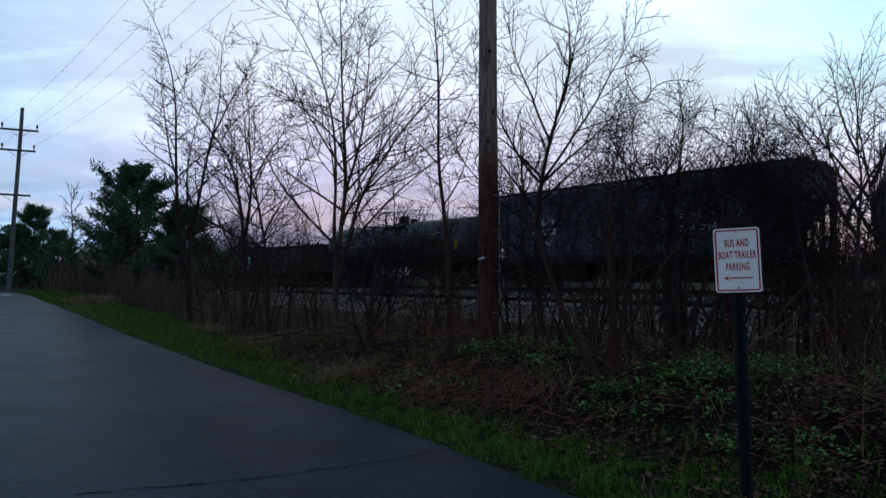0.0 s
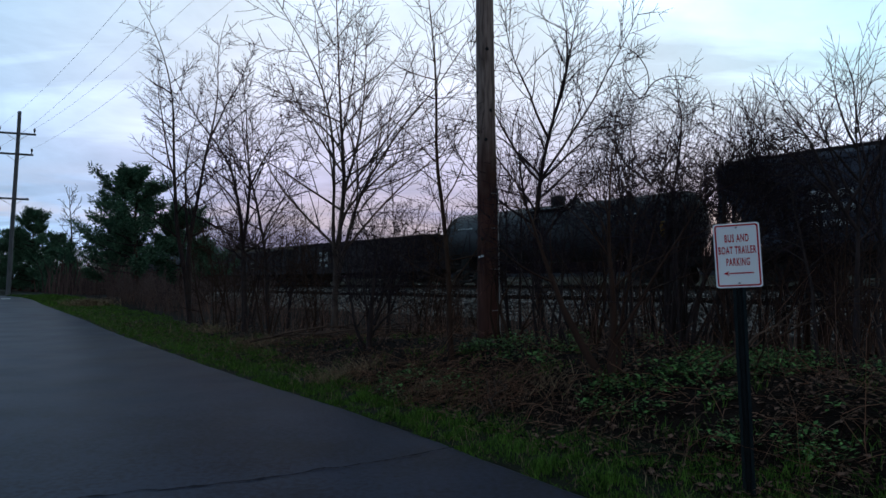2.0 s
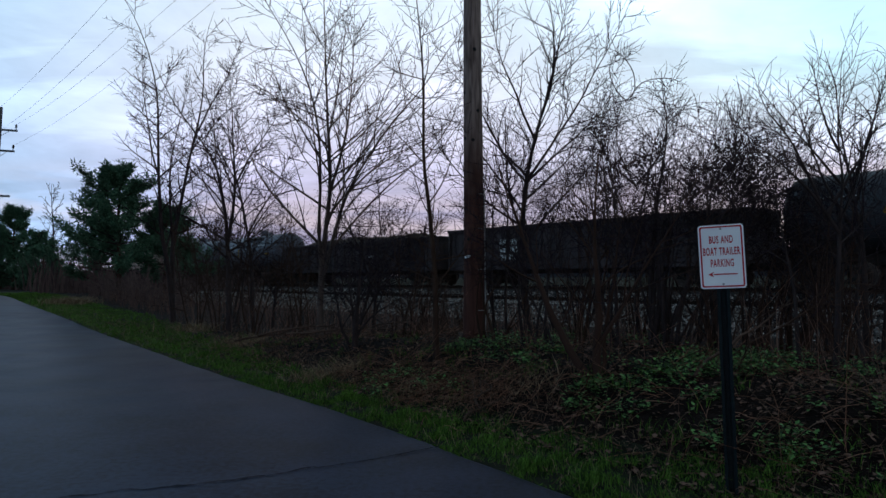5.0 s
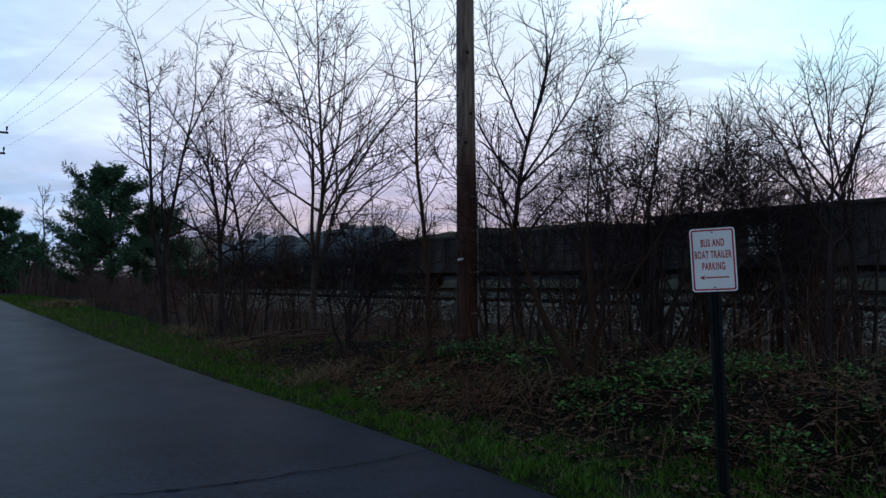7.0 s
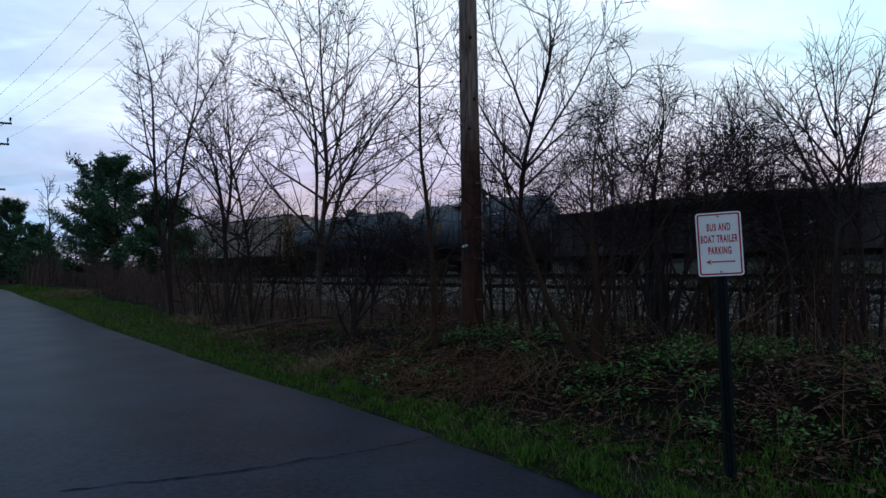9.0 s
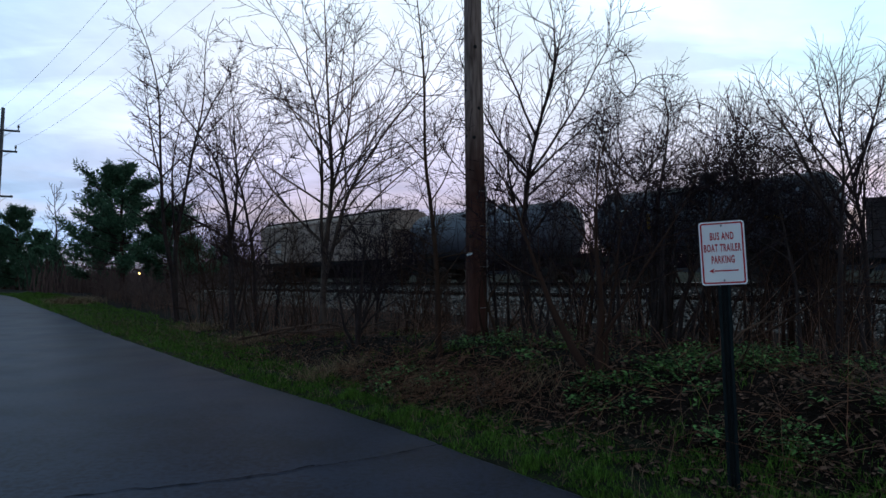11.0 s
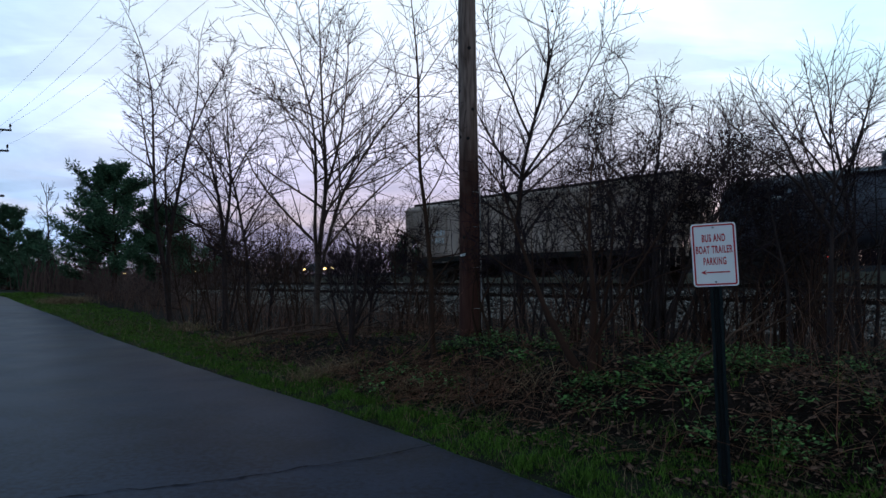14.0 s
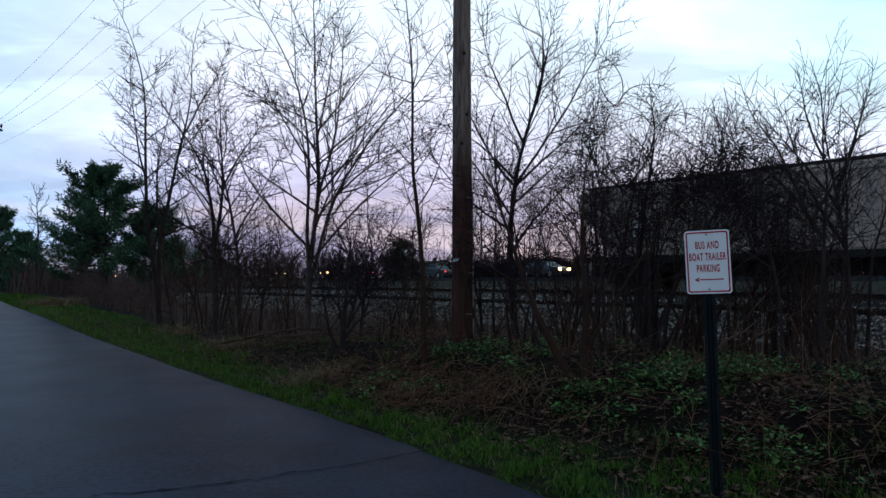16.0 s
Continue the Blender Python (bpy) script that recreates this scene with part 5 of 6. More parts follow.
# ---------------------------------------------------------------- pines
def pine(label, x, y, height, spread, seed, bare=0.16):
    rng = random.Random(seed)
    tree = thing("pine_tree", label, "pine tree", pose(x, y, ground_height(x, y) - 0.1), "pine trees")
    trunk = [(0.12 * noise.noise((z * 0.3, seed, 0)), 0.12 * noise.noise((z * 0.3, seed, 8)), z) for z in np.linspace(0, height * 0.97, 12)]
    piece("trunk", tube(trunk, list(np.linspace(0.17, 0.03, 12)), 10), BARK_RED, tree, smooth=True)
    boughs, shoots, needles_v, needles_f = [], [], [], []

    def tuft(c, axis, size):
        """A rounded brush of needles round the end of a shoot."""
        for q in range(46):
            way = Vector((rng.gauss(0, 1), rng.gauss(0, 1), rng.gauss(0, 0.8))).normalized()
            base = c + (axis * rng.uniform(-0.55, 0.55) + way * rng.uniform(0.0, 0.42)) * size
            nd = (axis * rng.uniform(0.0, 0.7) + way).normalized() * size * rng.uniform(0.30, 0.52)
            w = nd.cross(Vector((rng.gauss(0, 1), rng.gauss(0, 1), rng.gauss(0, 1))))
            w = w.normalized() * 0.042 if w.length > 1e-4 else Vector((0.042, 0, 0))
            k0 = len(needles_v)
            needles_v.extend((tuple(base - w), tuple(base + w), tuple(base + nd)))
            needles_f.append((k0, k0 + 1, k0 + 2))

    whorls = max(6, int(height * 1.9))
    for k in range(whorls):
        f = bare + (0.99 - bare) * (k + 0.4 * rng.random()) / whorls
        turn, full = rng.uniform(0, 6.28), rng.uniform(0.72, 1.12)
        for j in range(rng.randint(3, 5)):
            reach = (spread * (1.0 - f) ** 0.62 * min(1.0, 0.55 + 1.6 * f) + 0.30) * full * rng.uniform(0.62, 1.15)
            a = turn + 6.28 * j / 4 + rng.gauss(0, 0.25)
            d = Vector((math.cos(a), math.sin(a), 0.05 + 0.5 * f + rng.gauss(0, 0.08))).normalized()
            p = Vector(trunk[min(11, int(f * 11.4))])
            p.z = height * f * 0.97
            pts = [tuple(p)]
            for i in range(6):
                d = (d + Vector((rng.gauss(0, 0.07), rng.gauss(0, 0.07), 0.075 if i > 1 else -0.02))).normalized()
                p = p + d * reach / 6
                pts.append(tuple(p))
            boughs.append((pts, [0.045, 0.038, 0.032, 0.026, 0.020, 0.014, 0.008], 4))
            tuft(p, d, 0.52)
            for i in range(2, 7):
                for side in (-1, 1):
                    if rng.random() < 0.20:
                        continue
                    c = Vector(pts[i])
                    out = (Vector((-d.y, d.x, 0)) * side * rng.uniform(0.4, 0.9) + d * 0.7 + Vector((0, 0, rng.uniform(0.15, 0.7)))).normalized()
                    e = c + out * reach * rng.uniform(0.10, 0.28)
                    shoots.append(([tuple(c), tuple(e)], [0.014, 0.007], 3))
                    tuft(e, (out + Vector((0, 0, 0.5))).normalized(), rng.uniform(0.42, 0.62))
    for one in boughs:
        piece("bough", twig_mesh([one]), BARK, tree)
    shoot = piece("twig_spray", twig_mesh(shoots), BARK, tree)
    shoot["kind"] = "stuff"
    crown = piece("crown", (needles_v, needles_f), NEEDLE, tree, "dark green needle clumps with gaps")
    crown["kind"] = "stuff"


def build_pines():
    pine("dark green pine with an uneven ragged crown", -19.4, 44.0, 8.3, 4.6, 1, 0.20)
    pine("dark green pine crowded by bare trees", -17.2, 46.0, 6.5, 3.2, 2, 0.20)
    pine("dark green pine crowded by bare trees", -21.9, 47.0, 5.2, 2.8, 3, 0.20)
    pine("smaller dark green pine beside the far lane", -41.2, 70.0, 8.4, 3.6, 4, 0.06)
    pine("smaller dark green pine beside the far lane", -39.3, 71.0, 6.2, 3.0, 5, 0.05)
    pine("low dark green pine among far brush", -44.6, 72.0, 6.6, 3.4, 7, 0.05)
    pine("low dark green pine among far brush", -36.6, 67.0, 4.4, 2.4, 8, 0.02)
    pine("low dark green pine among far brush", -48.5, 80.0, 6.0, 3.0, 9, 0.06)
    pine("lone dark conifer in the field behind the tracks", -1.75, 84.0, 5.0, 2.6, 6, 0.03)


# ---------------------------------------------------------------- far woods behind the highway
def build_woods():
    rng = random.Random(77)
    out = []
    habit = Habit((9, 3), (22, 55), (0.28, 0.50), 0.06, 0.03, 0.020, 0.12)
    for k in range(210):
        s = rng.uniform(-270, 20)
        n = rng.uniform(62, 120)
        p = on_rail(s, n)
        h = rng.uniform(6.0, 10.5) * (1.0 if rng.random() < 0.85 else 1.25)
        one = [[], [], [], []]
        z = ground_height(p.x, p.y) - 0.1
        for j in range(2):
            grow(one, Vector((p.x + rng.uniform(-0.4, 0.4), p.y, z)), lean_vector(rng.uniform(-14, 14), rng.uniform(-10, 10)), h * rng.uniform(0.8, 1.1), 0.10, 0, habit, rng)
        out += [(a[::4], b[::4], 3) for a, b, c in one[0] + one[1]] + [(a[::2], b[::2], 3) for a, b, c in one[2]]
    far, out = out, []
    # brush along the lane far off
    for k in range(4200):
        s, n = 56 + 190 * rng.random() ** 1.5, 5.2 + 22 * rng.random()
        p = on_road(s, n)
        h = rng.uniform(1.2, 3.4) * (1 - 0.25 * ease(s, 90, 130))
        a = rng.uniform(-0.4, 0.4)
        z = ground_height(p.x, p.y) - 0.1
        out.append(([(p.x, p.y, z), (p.x + a * h * 0.4, p.y, z + h * 0.6), (p.x + a * h, p.y, z + h)], [0.05, 0.035, 0.012], 3))
    ob = piece("far_brush", twig_mesh(out), BRUSH)
    tagged(ob, "brown leafless brush along the far lane", "brush", kind="stuff")
    out = far
    # an overgrown fence line behind the highway
    for k in range(6500):
        p = on_rail(rng.uniform(-62, 12), rng.uniform(55.5, 60))
        z = ground_height(p.x, p.y) - 0.1
        h, a = rng.uniform(1.2, 3.3), rng.uniform(-0.5, 0.5)
        out.append(([(p.x, p.y, z), (p.x + a * h * 0.4, p.y, z + h * 0.6), (p.x + a * h, p.y, z + h)], [0.034, 0.026, 0.010], 3))
    # low scrub at their feet
    for k in range(4500):
        s, n = rng.uniform(-330, 40), rng.uniform(56, 100)
        p = on_rail(s, n)
        z = ground_height(p.x, p.y)
        h = rng.uniform(1.5, 5.5)
        a = rng.uniform(-0.5, 0.5)
        out.append(([(p.x, p.y, z), (p.x + a * h * 0.4, p.y, z + h * 0.6), (p.x + a * h + rng.uniform(-0.3, 0.3), p.y, z + h)], [0.032, 0.024, 0.010], 3))
    ob = piece("far_woods", twig_mesh(out), TWIG)
    tagged(ob, "distant belt of bare grey-brown trees and scrub", "woods", kind="stuff")


build_trees()
build_pines()
build_woods()

# ---------------------------------------------------------------- low plants on the verge and the mound
def surface(x, y):
    return ground_height(x, y)


def build_grass():
    rng = random.Random(3)
    verts, faces = [], []

    def blade(p, h, w, lean):
        a = rng.uniform(0, 6.28)
        dx, dy = math.cos(a), math.sin(a)
        lx, ly = rng.gauss(0, lean) * h, rng.gauss(0, lean) * h
        k = len(verts)
        verts.extend(((p.x - dx * w, p.y - dy * w, p.z), (p.x + dx * w, p.y + dy * w, p.z), (p.x + lx * 0.4 - dx * w * 0.7, p.y + ly * 0.4 - dy * w * 0.7, p.z + h * 0.6), (p.x + lx * 0.4 + dx * w * 0.7, p.y + ly * 0.4 + dy * w * 0.7, p.z + h * 0.6), (p.x + lx, p.y + ly, p.z + h * rng.uniform(0.85, 1.0))))
        faces.extend(((k, k + 1, k + 3, k + 2), (k + 2, k + 3, k + 4)))

    for k in range(84000):
        s = 0.2 + 58 * rng.random() ** 2.1
        width = 0.85 + 0.40 * noise.noise((s * 0.35, 4, 1)) + 0.9 * ease(s, 8, 16) + 1.2 * ease(s, 17, 28) + 0.8 * (1 - ease(s, 2.4, 4.4))
        n = lane_edge(s) - 0.02 + width * rng.random() ** 1.25
        if noise.noise((s * 1.3, n * 1.3, 2)) < -0.55:
            continue
        p = on_road(s, n)
        p.z = surface(p.x, p.y) - 0.01
        far = 1 + s * 0.045
        blade(p, rng.uniform(0.022, 0.078) * max(0.3, 0.95 + 1.9 * noise.noise((s * 3.4, n * 3.4, 6))) * (0.6 if n < lane_edge(s) + 0.12 else 1.0) * (1 + 0.01 * s), 0.0036 * far, 0.42)
    for k in range(9000):
        s, n = rng.uniform(-4.5, 0.6), lane_edge(0) - 0.02 + 1.8 * rng.random() ** 1.25
        p = on_road(s, n)
        p.z = surface(p.x, p.y) - 0.01
        blade(p, rng.uniform(0.022, 0.078) * max(0.3, 0.95 + 1.9 * noise.noise((s * 3.4, n * 3.4, 6))), 0.0036, 0.42)
    # tufts strewn over the mound and under the trees
    for k in range(460):
        s, n = -4 + 28 * rng.random() ** 1.6, 4.4 + 2.4 * rng.random() ** 2.0
        c = on_road(s, n)
        for j in range(rng.randint(8, 26)):
            p = c + Vector((rng.gauss(0, 0.07), rng.gauss(0, 0.07), 0))
            p.z = surface(p.x, p.y) - 0.01
            blade(p, rng.uniform(0.06, 0.17), 0.0030, 0.5)
    green = (list(verts), list(faces))
    tagged(piece("verge_grass", green, GRASS), "fresh green uneven grass along the lane's edge", "grass", kind="stuff")
    verts, faces = [], []
    for cx, cy, count, size in ((-1.75, 10.6, 260, 0.34), (-1.35, 10.9, 150, 0.25), (-18.3, 36.0, 1100, 0.85), (1.2, 8.0, 80, 0.25), (-0.2, 8.9, 90, 0.3), (-4.2, 16.0, 200, 0.5), (-7.0, 21.0, 260, 0.7)):
        for k in range(count):
            p = Vector((cx + rng.gauss(0, size * 0.6), cy + rng.gauss(0, size * 0.6), 0))
            p.z = surface(p.x, p.y) - 0.01
            blade(p, rng.uniform(0.10, 0.34) * (0.6 + size), 0.0010 + 0.00034 * cy, 1.3)
    for k in range(4500):
        s = 0.2 + 40 * rng.random() ** 2.0
        p = on_road(s, lane_edge(s) + 1.7 * rng.random())
        p.z = surface(p.x, p.y) - 0.01
        blade(p, rng.uniform(0.04, 0.15), 0.0021 * (1 + s * 0.05), 0.8)
    tagged(piece("dry_grass", (verts, faces), STRAW), "tufts of dry straw-coloured grass", "grass", kind="stuff")


def build_leaves():
    rng = random.Random(8)
    verts, faces = [], []

    def leaf(p, size, az, tilt):
        d = Vector((math.cos(az) * math.cos(tilt), math.sin(az) * math.cos(tilt), math.sin(tilt)))
        w = Vector((-math.sin(az), math.cos(az), 0)) * size * 0.42
        up = Vector((0, 0, size * 0.10))
        k = len(verts)
        verts.extend(tuple(v) for v in (p, p + d * size * 0.5 + w + up, p + d * size * 0.5, p + d * size * 0.5 - w + up, p + d * size))
        faces.extend(((k, k + 2, k + 1), (k, k + 3, k + 2), (k + 1, k + 2, k + 4), (k + 2, k + 3, k + 4)))

    for k in range(6000):
        s, n = -4 + 15.0 * rng.random(), rng.uniform(4.5, 8.8)
        thick = 0.7 * noise.noise((s * 0.75, n * 0.75, 11)) + 0.75 * noise.noise((s * 2.6, n * 2.6, 3))
        bare = 0.16 + 0.10 * (1 - ease(s, 1.2, 3.4)) + 1.7 * ease(s, 8.3, 10.0) + 0.4 * (1 - ease(n, 4.8, 5.2))
        if thick < bare:
            continue
        c = on_road(s, n)
        h = rng.uniform(0.05, 0.20)
        c.z = surface(c.x, c.y)
        for j in range(rng.randint(10, 24)):
            p = c + Vector((rng.gauss(0, 0.08), rng.gauss(0, 0.08), h * rng.random() ** 0.7))
            leaf(p, rng.uniform(0.022, 0.056), rng.uniform(0, 6.28), rng.gauss(0.1, 0.35))
    tagged(piece("leafy_weeds", (verts, faces), LEAF), "patches of green broad-leaved weeds on the mound", "weeds", kind="stuff")
    verts.clear()
    faces.clear()
    for k in range(30000):
        s, n = -3 + 30 * rng.random() ** 1.6, 4.4 + 6.0 * rng.random() ** 1.6
        p = on_road(s, n)
        p.z = surface(p.x, p.y) + rng.uniform(0.0, 0.03)
        leaf(p, rng.uniform(0.03, 0.08), rng.uniform(0, 6.28), rng.uniform(-0.4, 0.5))
    for k in range(8000):
        p = on_road(rng.uniform(-4, 3.6), rng.uniform(4.8, 8.6))
        p.z = surface(p.x, p.y) + rng.uniform(0.0, 0.05)
        leaf(p, rng.uniform(0.025, 0.06), rng.uniform(0, 6.28), rng.uniform(-0.5, 0.7))
    tagged(piece("leaf_litter", (verts, faces), LITTER), "brown dead leaves strewn over the soil", "litter", kind="stuff")


def build_canes():
    rng = random.Random(21)
    reds, pales, weeds = [], [], []
    for k in range(1100):
        s, n = -3.5 + 22 * rng.random() ** 1.15, 4.8 + 6 * rng.random() ** 1.5
        p = on_road(s, n)
        p.z = surface(p.x, p.y) - 0.02
        tall = rng.random() < 0.14
        length = rng.uniform(0.5, 1.4) if tall else rng.uniform(0.25, 0.85)
        a = rng.uniform(0, 6.28)
        d = Vector((math.cos(a) * 0.6, math.sin(a) * 0.6, 1.6 if tall else rng.uniform(0.1, 0.9))).normalized()
        pts, q = [tuple(p)], p.copy()
        for j in range(7):
            d = (d + Vector((rng.gauss(0, 0.10), rng.gauss(0, 0.10), -0.10 if tall else -0.22))).normalized()
            q = q + d * length / 7
            q.z = max(q.z, surface(q.x, q.y) + 0.01)
            pts.append(tuple(q))
        r = rng.uniform(0.0016, 0.0038)
        (pales if rng.random() < (0.05 if s < 4.5 else 0.08) else reds).append((pts, [r * (1 - 0.08 * j) for j in range(8)], 3))
    # long pale canes leaning over the mound's near end
    for k in range(110):
        s, n = rng.uniform(-3.5, 4.0), rng.uniform(4.9, 8.4)
        p = on_road(s, n)
        p.z = surface(p.x, p.y) - 0.02
        length, a = rng.uniform(0.6, 1.5), rng.gauss(-0.5, 0.9)
        d = Vector((math.cos(a), math.sin(a) * 0.5, rng.uniform(-0.1, 1.1))).normalized()
        pts, q = [tuple(p)], p.copy()
        for j in range(5):
            d = (d + Vector((rng.gauss(0, 0.05), rng.gauss(0, 0.05), -0.07))).normalized()
            q = q + d * length / 5
            q.z = max(q.z, surface(q.x, q.y) + 0.02)
            pts.append(tuple(q))
        r = rng.uniform(0.0014, 0.0032)
        pales.append((pts, [r * (1 - 0.1 * j) for j in range(6)], 3))
    # a heap of dead canes at the foot of the mound
    for k in range(1500):
        s, n = rng.gauss(7.4, 1.0), rng.gauss(5.15, 0.32)
        p = on_road(s, n)
        p.z = surface(p.x, p.y) - 0.01
        length, a = rng.uniform(0.15, 0.6), rng.uniform(0, 6.28)
        d = Vector((math.cos(a), math.sin(a), rng.uniform(0.1, 0.8))).normalized()
        pts, q = [tuple(p)], p.copy()
        for j in range(4):
            d = (d + Vector((rng.gauss(0, 0.12), rng.gauss(0, 0.12), -0.26))).normalized()
            q = q + d * length / 4
            q.z = max(q.z, surface(q.x, q.y) + rng.uniform(0.005, 0.10))
            pts.append(tuple(q))
        r = rng.uniform(0.0022, 0.0046)
        (pales if rng.random() < 0.14 else reds).append((pts, [r * (1 - 0.14 * j) for j in range(5)], 3))
    # straight broken twigs lying over the litter
    for k in range(5200):
        s, n = -3.5 + 20 * rng.random() ** 1.3, 4.6 + 4.6 * rng.random() ** 1.2
        if noise.noise((s * 0.9, n * 0.9, 17)) < -0.12:
            continue
        p = on_road(s, n)
        p.z = surface(p.x, p.y) + rng.uniform(0.0, 0.10)
        length = rng.uniform(0.10, 0.34) if rng.random() < 0.8 else rng.uniform(0.4, 0.9)
        a, up = rng.uniform(0, 6.28), rng.uniform(-0.05, 0.45) if rng.random() < 0.65 else rng.uniform(0.4, 1.6)
        e = p + Vector((math.cos(a), math.sin(a), up)) * length
        e.z = max(e.z, surface(e.x, e.y) + 0.01)
        mid = (p + e) * 0.5 + Vector((rng.gauss(0, 0.02), rng.gauss(0, 0.02), 0.01))
        r = rng.uniform(0.0014, 0.0034)
        (pales if rng.random() < 0.12 else reds).append(([tuple(p), tuple(mid), tuple(e)], [r, r * 0.9, r * 0.6], 3))
    # upright dead weed stalks among the trees
    for k in range(3000):
        s, n = -3 + 46 * rng.random() ** 1.2, rng.uniform(6.6, 17.0)
        p = on_road(s, n)
        if p.dot(N_RAIL) > 18.5:
            continue
        p.z = surface(p.x, p.y) - 0.02
        h = rng.uniform(0.3, 1.1)
        lx, ly = rng.gauss(0, 0.18) * h, rng.gauss(0, 0.18) * h
        r = 0.0032 + 0.0001 * max(0, s)
        weeds.append(([tuple(p), (p.x + lx * 0.4, p.y + ly * 0.4, p.z + h * 0.55), (p.x + lx, p.y + ly, p.z + h)], [r, r * 0.8, r * 0.5], 3))
        if rng.random() < 0.6:
            f = rng.uniform(0.4, 0.8)
            b = Vector((p.x + lx * f, p.y + ly * f, p.z + h * f))
            weeds.append(([tuple(b), (b.x + rng.gauss(0, 0.12), b.y + rng.gauss(0, 0.12), b.z + rng.uniform(0.1, 0.35))], [r * 0.6, r * 0.3], 3))
    tagged(piece("bramble_canes", twig_mesh(reds), CANE), "tangled reddish-brown bramble canes and dead stalks", "brambles", kind="stuff")
    tagged(piece("dead_stalks", twig_mesh(pales), STALK), "pale dry stalks bent over the weeds", "stalks", kind="stuff")
    tagged(piece("weed_stalks", twig_mesh(weeds), WEED), "upright reddish-brown dead weed stalks under the trees", "stalks", kind="stuff")


def build_fallen_branches():
    rng = random.Random(31)
    for k, (x, y, length, turn, r) in enumerate(((-2.3, 14.6, 2.6, -8, 0.028), (-1.3, 14.2, 2.6, -3, 0.024), (-3.0, 15.0, 2.2, 14, 0.026), (-0.4, 13.8, 2.4, 0, 0.018), (-2.1, 14.3, 1.8, -22, 0.020), (3.55, 7.6, 2.0, 32, 0.018), (0.6, 7.9, 1.1, 60, 0.014))):
        ob = thing("fallen_branch", "bare fallen branch lying in the undergrowth", "branch", pose(x, y, 0, rz=turn), "fallen branches")
        pts = []
        ca, sa = math.cos(radians(turn)), math.sin(radians(turn))
        rest = max(ground_height(x + length * f * ca, y + length * f * sa) for f in (-0.5, 0.0, 0.5)) - 0.06
        for j in range(8):
            u = length * (j / 7 - 0.5)
            wx, wy = x + u * ca, y + u * sa
            pts.append((u, 0.06 * rng.gauss(0, 1), (rest if k < 5 else ground_height(wx, wy)) + r + 0.02 + (0.20, 0.12, 0.16, 0.22, 0.10, 0.0, 0.05)[k] * math.sin(math.pi * j / 7) + 0.03 * rng.random() + (0.10 * j if k == 5 else 0.0)))
        piece("stem", tube(pts, [r * (1 - 0.09 * j) for j in range(8)], 6), DEADWOOD, ob, smooth=True)
        for j in range(2, 7):
            b = Vector(pts[j])
            e = b + Vector((rng.uniform(0.1, 0.3), rng.choice((-1, 1)) * rng.uniform(0.1, 0.35), rng.uniform(0.02, 0.2)))
            piece("side_shoot", rod(b, e, r * 0.45, 4), DEADWOOD, ob)


# ---------------------------------------------------------------- highway behind the tracks: cars and houses
ROAD_CARS = []


def road_car(label, paint, s, speed, n):
    car = thing("car", label, "car", group="cars on the highway")
    prof = [(-2.25, 0.35), (-2.28, 0.75), (-2.05, 0.92), (-1.45, 0.98), (-0.85, 1.42), (0.55, 1.45), (1.25, 1.00), (2.10, 0.86), (2.28, 0.62), (2.25, 0.35)]
    m = len(prof)
    v = [(x, y * (0.86 if z > 1.2 else 1.0), z) for y in (-0.88, 0.88) for x, z in prof]
    body = piece("body", (v, [tuple(range(m)), tuple(range(m, 2 * m))[::-1]] + [(k, m + k, m + (k + 1) % m, (k + 1) % m) for k in range(m)]), paint, car)
    for y0 in (-0.80, 0.79):
        piece("side_window", ([(-1.25, y0, 1.02), (1.05, y0, 1.02), (0.48, y0, 1.38), (-0.82, y0, 1.38)] + [(-1.25, y0 + 0.02, 1.02), (1.05, y0 + 0.02, 1.02), (0.48, y0 + 0.02, 1.38), (-0.82, y0 + 0.02, 1.38)], [(0, 1, 2, 3), (7, 6, 5, 4), (0, 4, 5, 1), (1, 5, 6, 2), (2, 6, 7, 3), (3, 7, 4, 0)]), GLASS, body)
    for x in (-1.4, 1.4):
        for y in (-0.80, 0.80):
            w = piece("wheel", join(disc(x, y, 0.33, 0.33, -0.11, 0.11, 16)), RUBBER, car)
            piece("rim", disc(x, y, 0.33, 0.20, -0.12, 0.12, 12), STEEL, w)
    for y in (-0.62, 0.62):
        piece("headlight", box(2.16, 2.31, y - 0.17, y + 0.17, 0.60, 0.82), HEADLIGHT, car, "lit warm headlight")
        piece("taillight", box(-2.31, -2.20, y - 0.09, y + 0.09, 0.70, 0.82), TAILLIGHT, car, "lit red tail light")
    ROAD_CARS.append((car, s, speed, n, TRAIN_TURN if speed > 0 else TRAIN_TURN + 180))


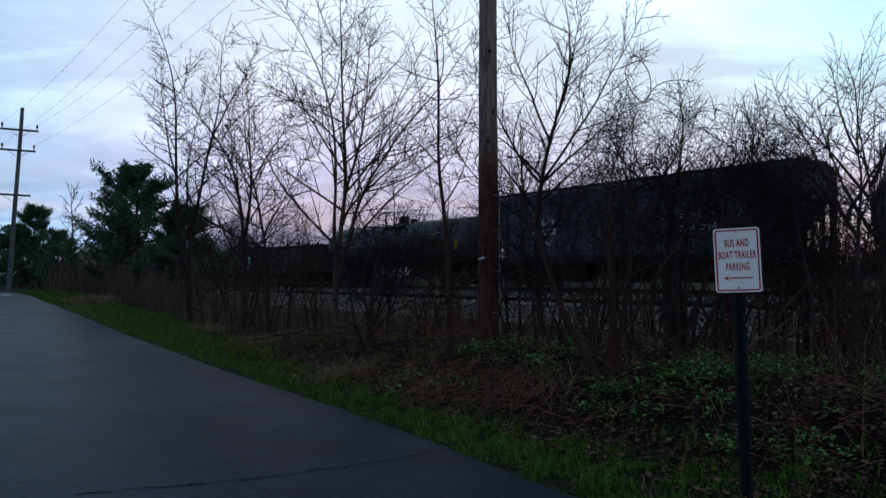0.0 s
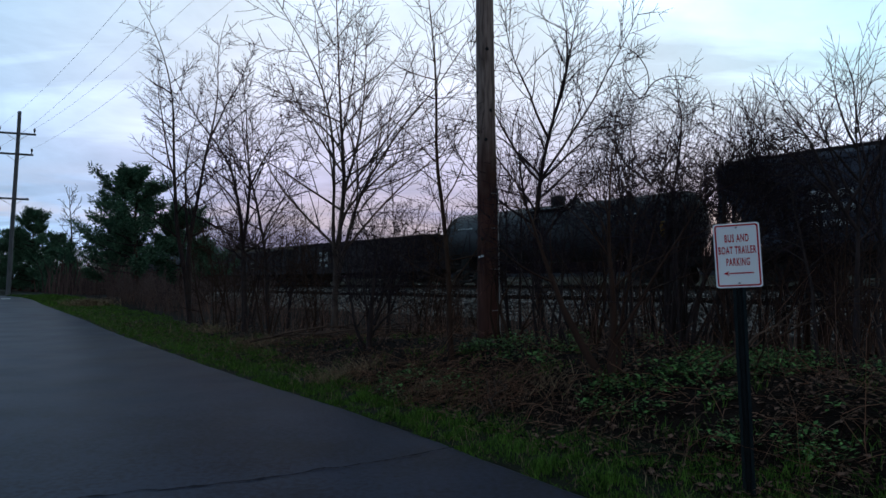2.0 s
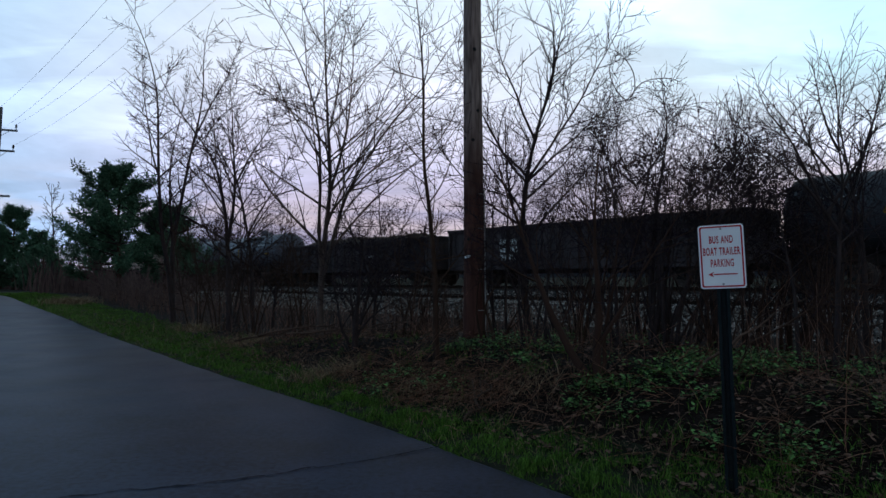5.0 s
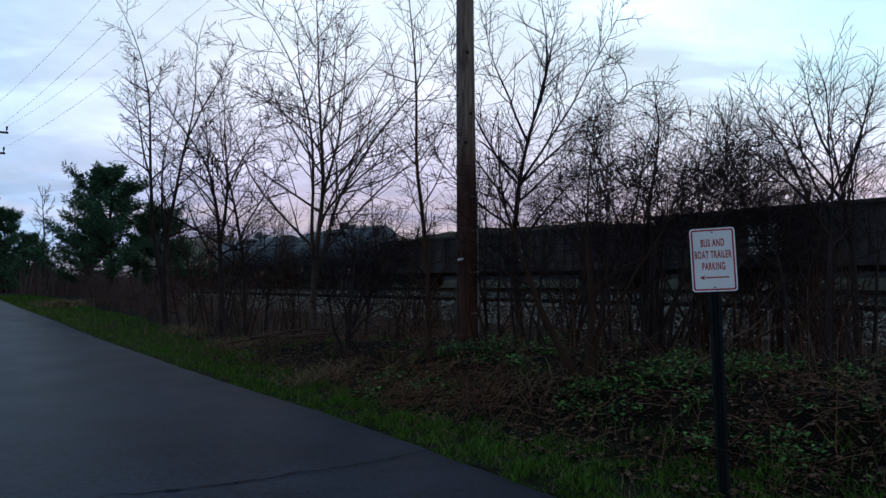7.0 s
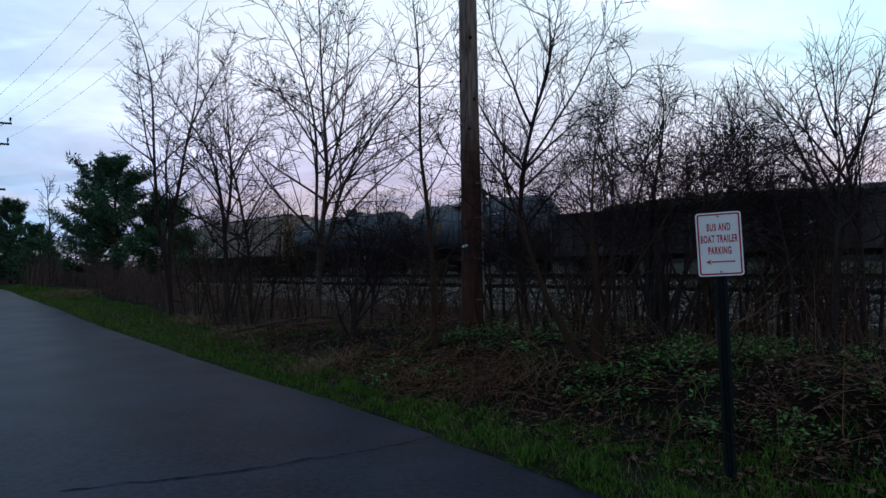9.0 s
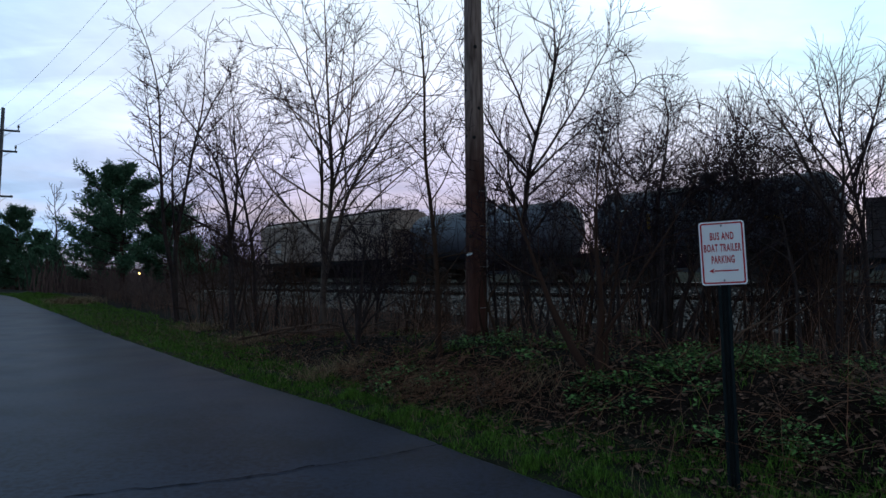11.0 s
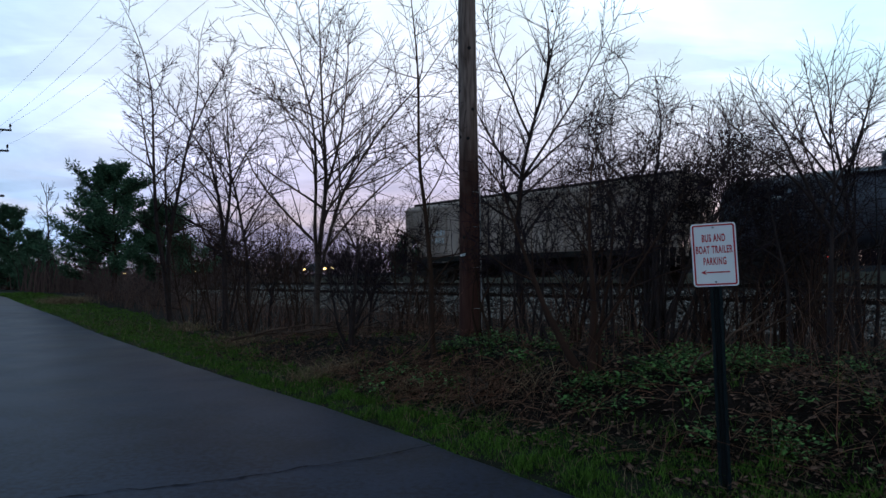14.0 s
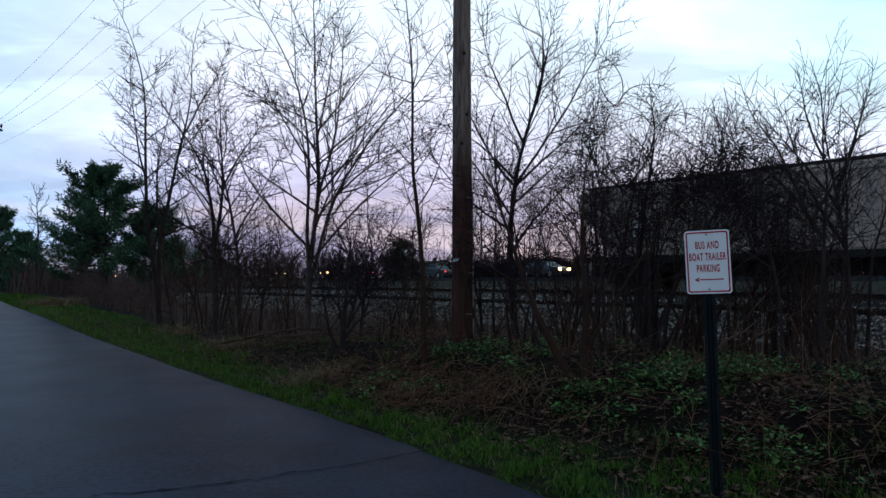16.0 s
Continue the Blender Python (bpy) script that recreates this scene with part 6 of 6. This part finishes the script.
def house(label, s, n, turn, length, depth, eaves, ridge):
    p = on_rail(s, n)
    ob = thing("house", label, "house", pose(p.x, p.y, ground_height(p.x, p.y) - 0.1, rz=TRAIN_TURN + turn), "houses behind the highway")
    a, b = length / 2, depth / 2
    piece("wall", join(box(-a, a, -b, b, 0, eaves), ([(-a, -b, eaves), (-a, b, eaves), (-a, 0, ridge), (a, -b, eaves), (a, b, eaves), (a, 0, ridge)], [(0, 2, 1), (3, 4, 5)])), SIDING, ob)
    t = 0.14
    for e in (-1, 1):
        v = [(-a - 0.4, e * (b + 0.45), eaves - 0.15), (a + 0.4, e * (b + 0.45), eaves - 0.15), (a + 0.4, 0, ridge + 0.06), (-a - 0.4, 0, ridge + 0.06)]
        v += [(x, y, z + t) for x, y, z in v]
        piece("roof", (v, [(0, 1, 2, 3), (7, 6, 5, 4), (0, 4, 5, 1), (1, 5, 6, 2), (2, 6, 7, 3), (3, 7, 4, 0)]), SHINGLE, ob)
    for k in range(3):
        x = -a + length * (k + 0.5) / 3
        win = piece("window", box(x - 0.55, x + 0.55, -b - 0.03, -b + 0.02, 0.95, 2.15), SIGN_WHITE, ob, "white-framed window")
        piece("pane", box(x - 0.46, x + 0.46, -b - 0.036, -b - 0.031, 1.04, 2.06), GLASS, win)
    piece("chimney", box(a * 0.4, a * 0.4 + 0.6, -0.3, 0.3, ridge - 0.6, ridge + 0.8), SHINGLE, ob)


def build_distance():
    ss = spaced(((-900, 420, 20),))
    ribbed_strip("highway", ss, ((45.5, HIGHWAY_TOP - 0.55), (46.2, HIGHWAY_TOP - 0.01), (46.5, HIGHWAY_TOP), (53.5, HIGHWAY_TOP), (53.8, HIGHWAY_TOP - 0.01), (54.6, HIGHWAY_TOP - 0.5)), HIGHWAY_ASPHALT, on_rail, "grey two-lane highway beyond the tracks", "road")
    for s in (-113.3, -120.5, -159.4, -170.6, -196.5, -209.0, -243.0, -290.0):
        road_car("dark car with lit headlights on the highway", CAR_PAINT, s - 2.2, 23.5, 48.3)
    road_car("dark car driving off with red tail lights", CAR_PAINT, -7.9, -19.0, 51.8)
    road_car("dark car driving off with red tail lights", CAR_PAINT, 7.3, -19.0, 51.8)
    house("pale low house with a dark gabled roof", -130, 110, 6, 15, 9, 2.7, 5.0)
    house("pale low house with a dark gabled roof", -95, 112, -8, 13, 8, 2.7, 4.8)
    house("pale low house far behind the pines", -215, 95, 0, 18, 10, 3.2, 6.0)


build_grass()
build_leaves()
build_canes()
build_fallen_branches()
build_distance()


# ---------------------------------------------------------------- what moves
def motions():
    for car, s in MOVING:
        walk(car, [(t, Matrix.Translation(on_rail(s + SPEED * t, FAR_TRACK, FAR_TOP)) @ pose(0, 0, 0, rz=TRAIN_TURN)) for t in range(-1, 18)])
    turn = math.degrees(SPEED / 0.457)
    for wheelset, x, start in SPINNING:
        walk(wheelset, [(k / 10, pose(x, 0, 0.457, ry=start + turn * k / 10)) for k in range(0, 161)])
    for car, s, speed, n, heading in ROAD_CARS:
        walk(car, [(t, Matrix.Translation(on_rail(s + speed * (t - 12.5), n, HIGHWAY_TOP)) @ pose(0, 0, 0, rz=heading)) for t in range(-1, 18)])


motions()
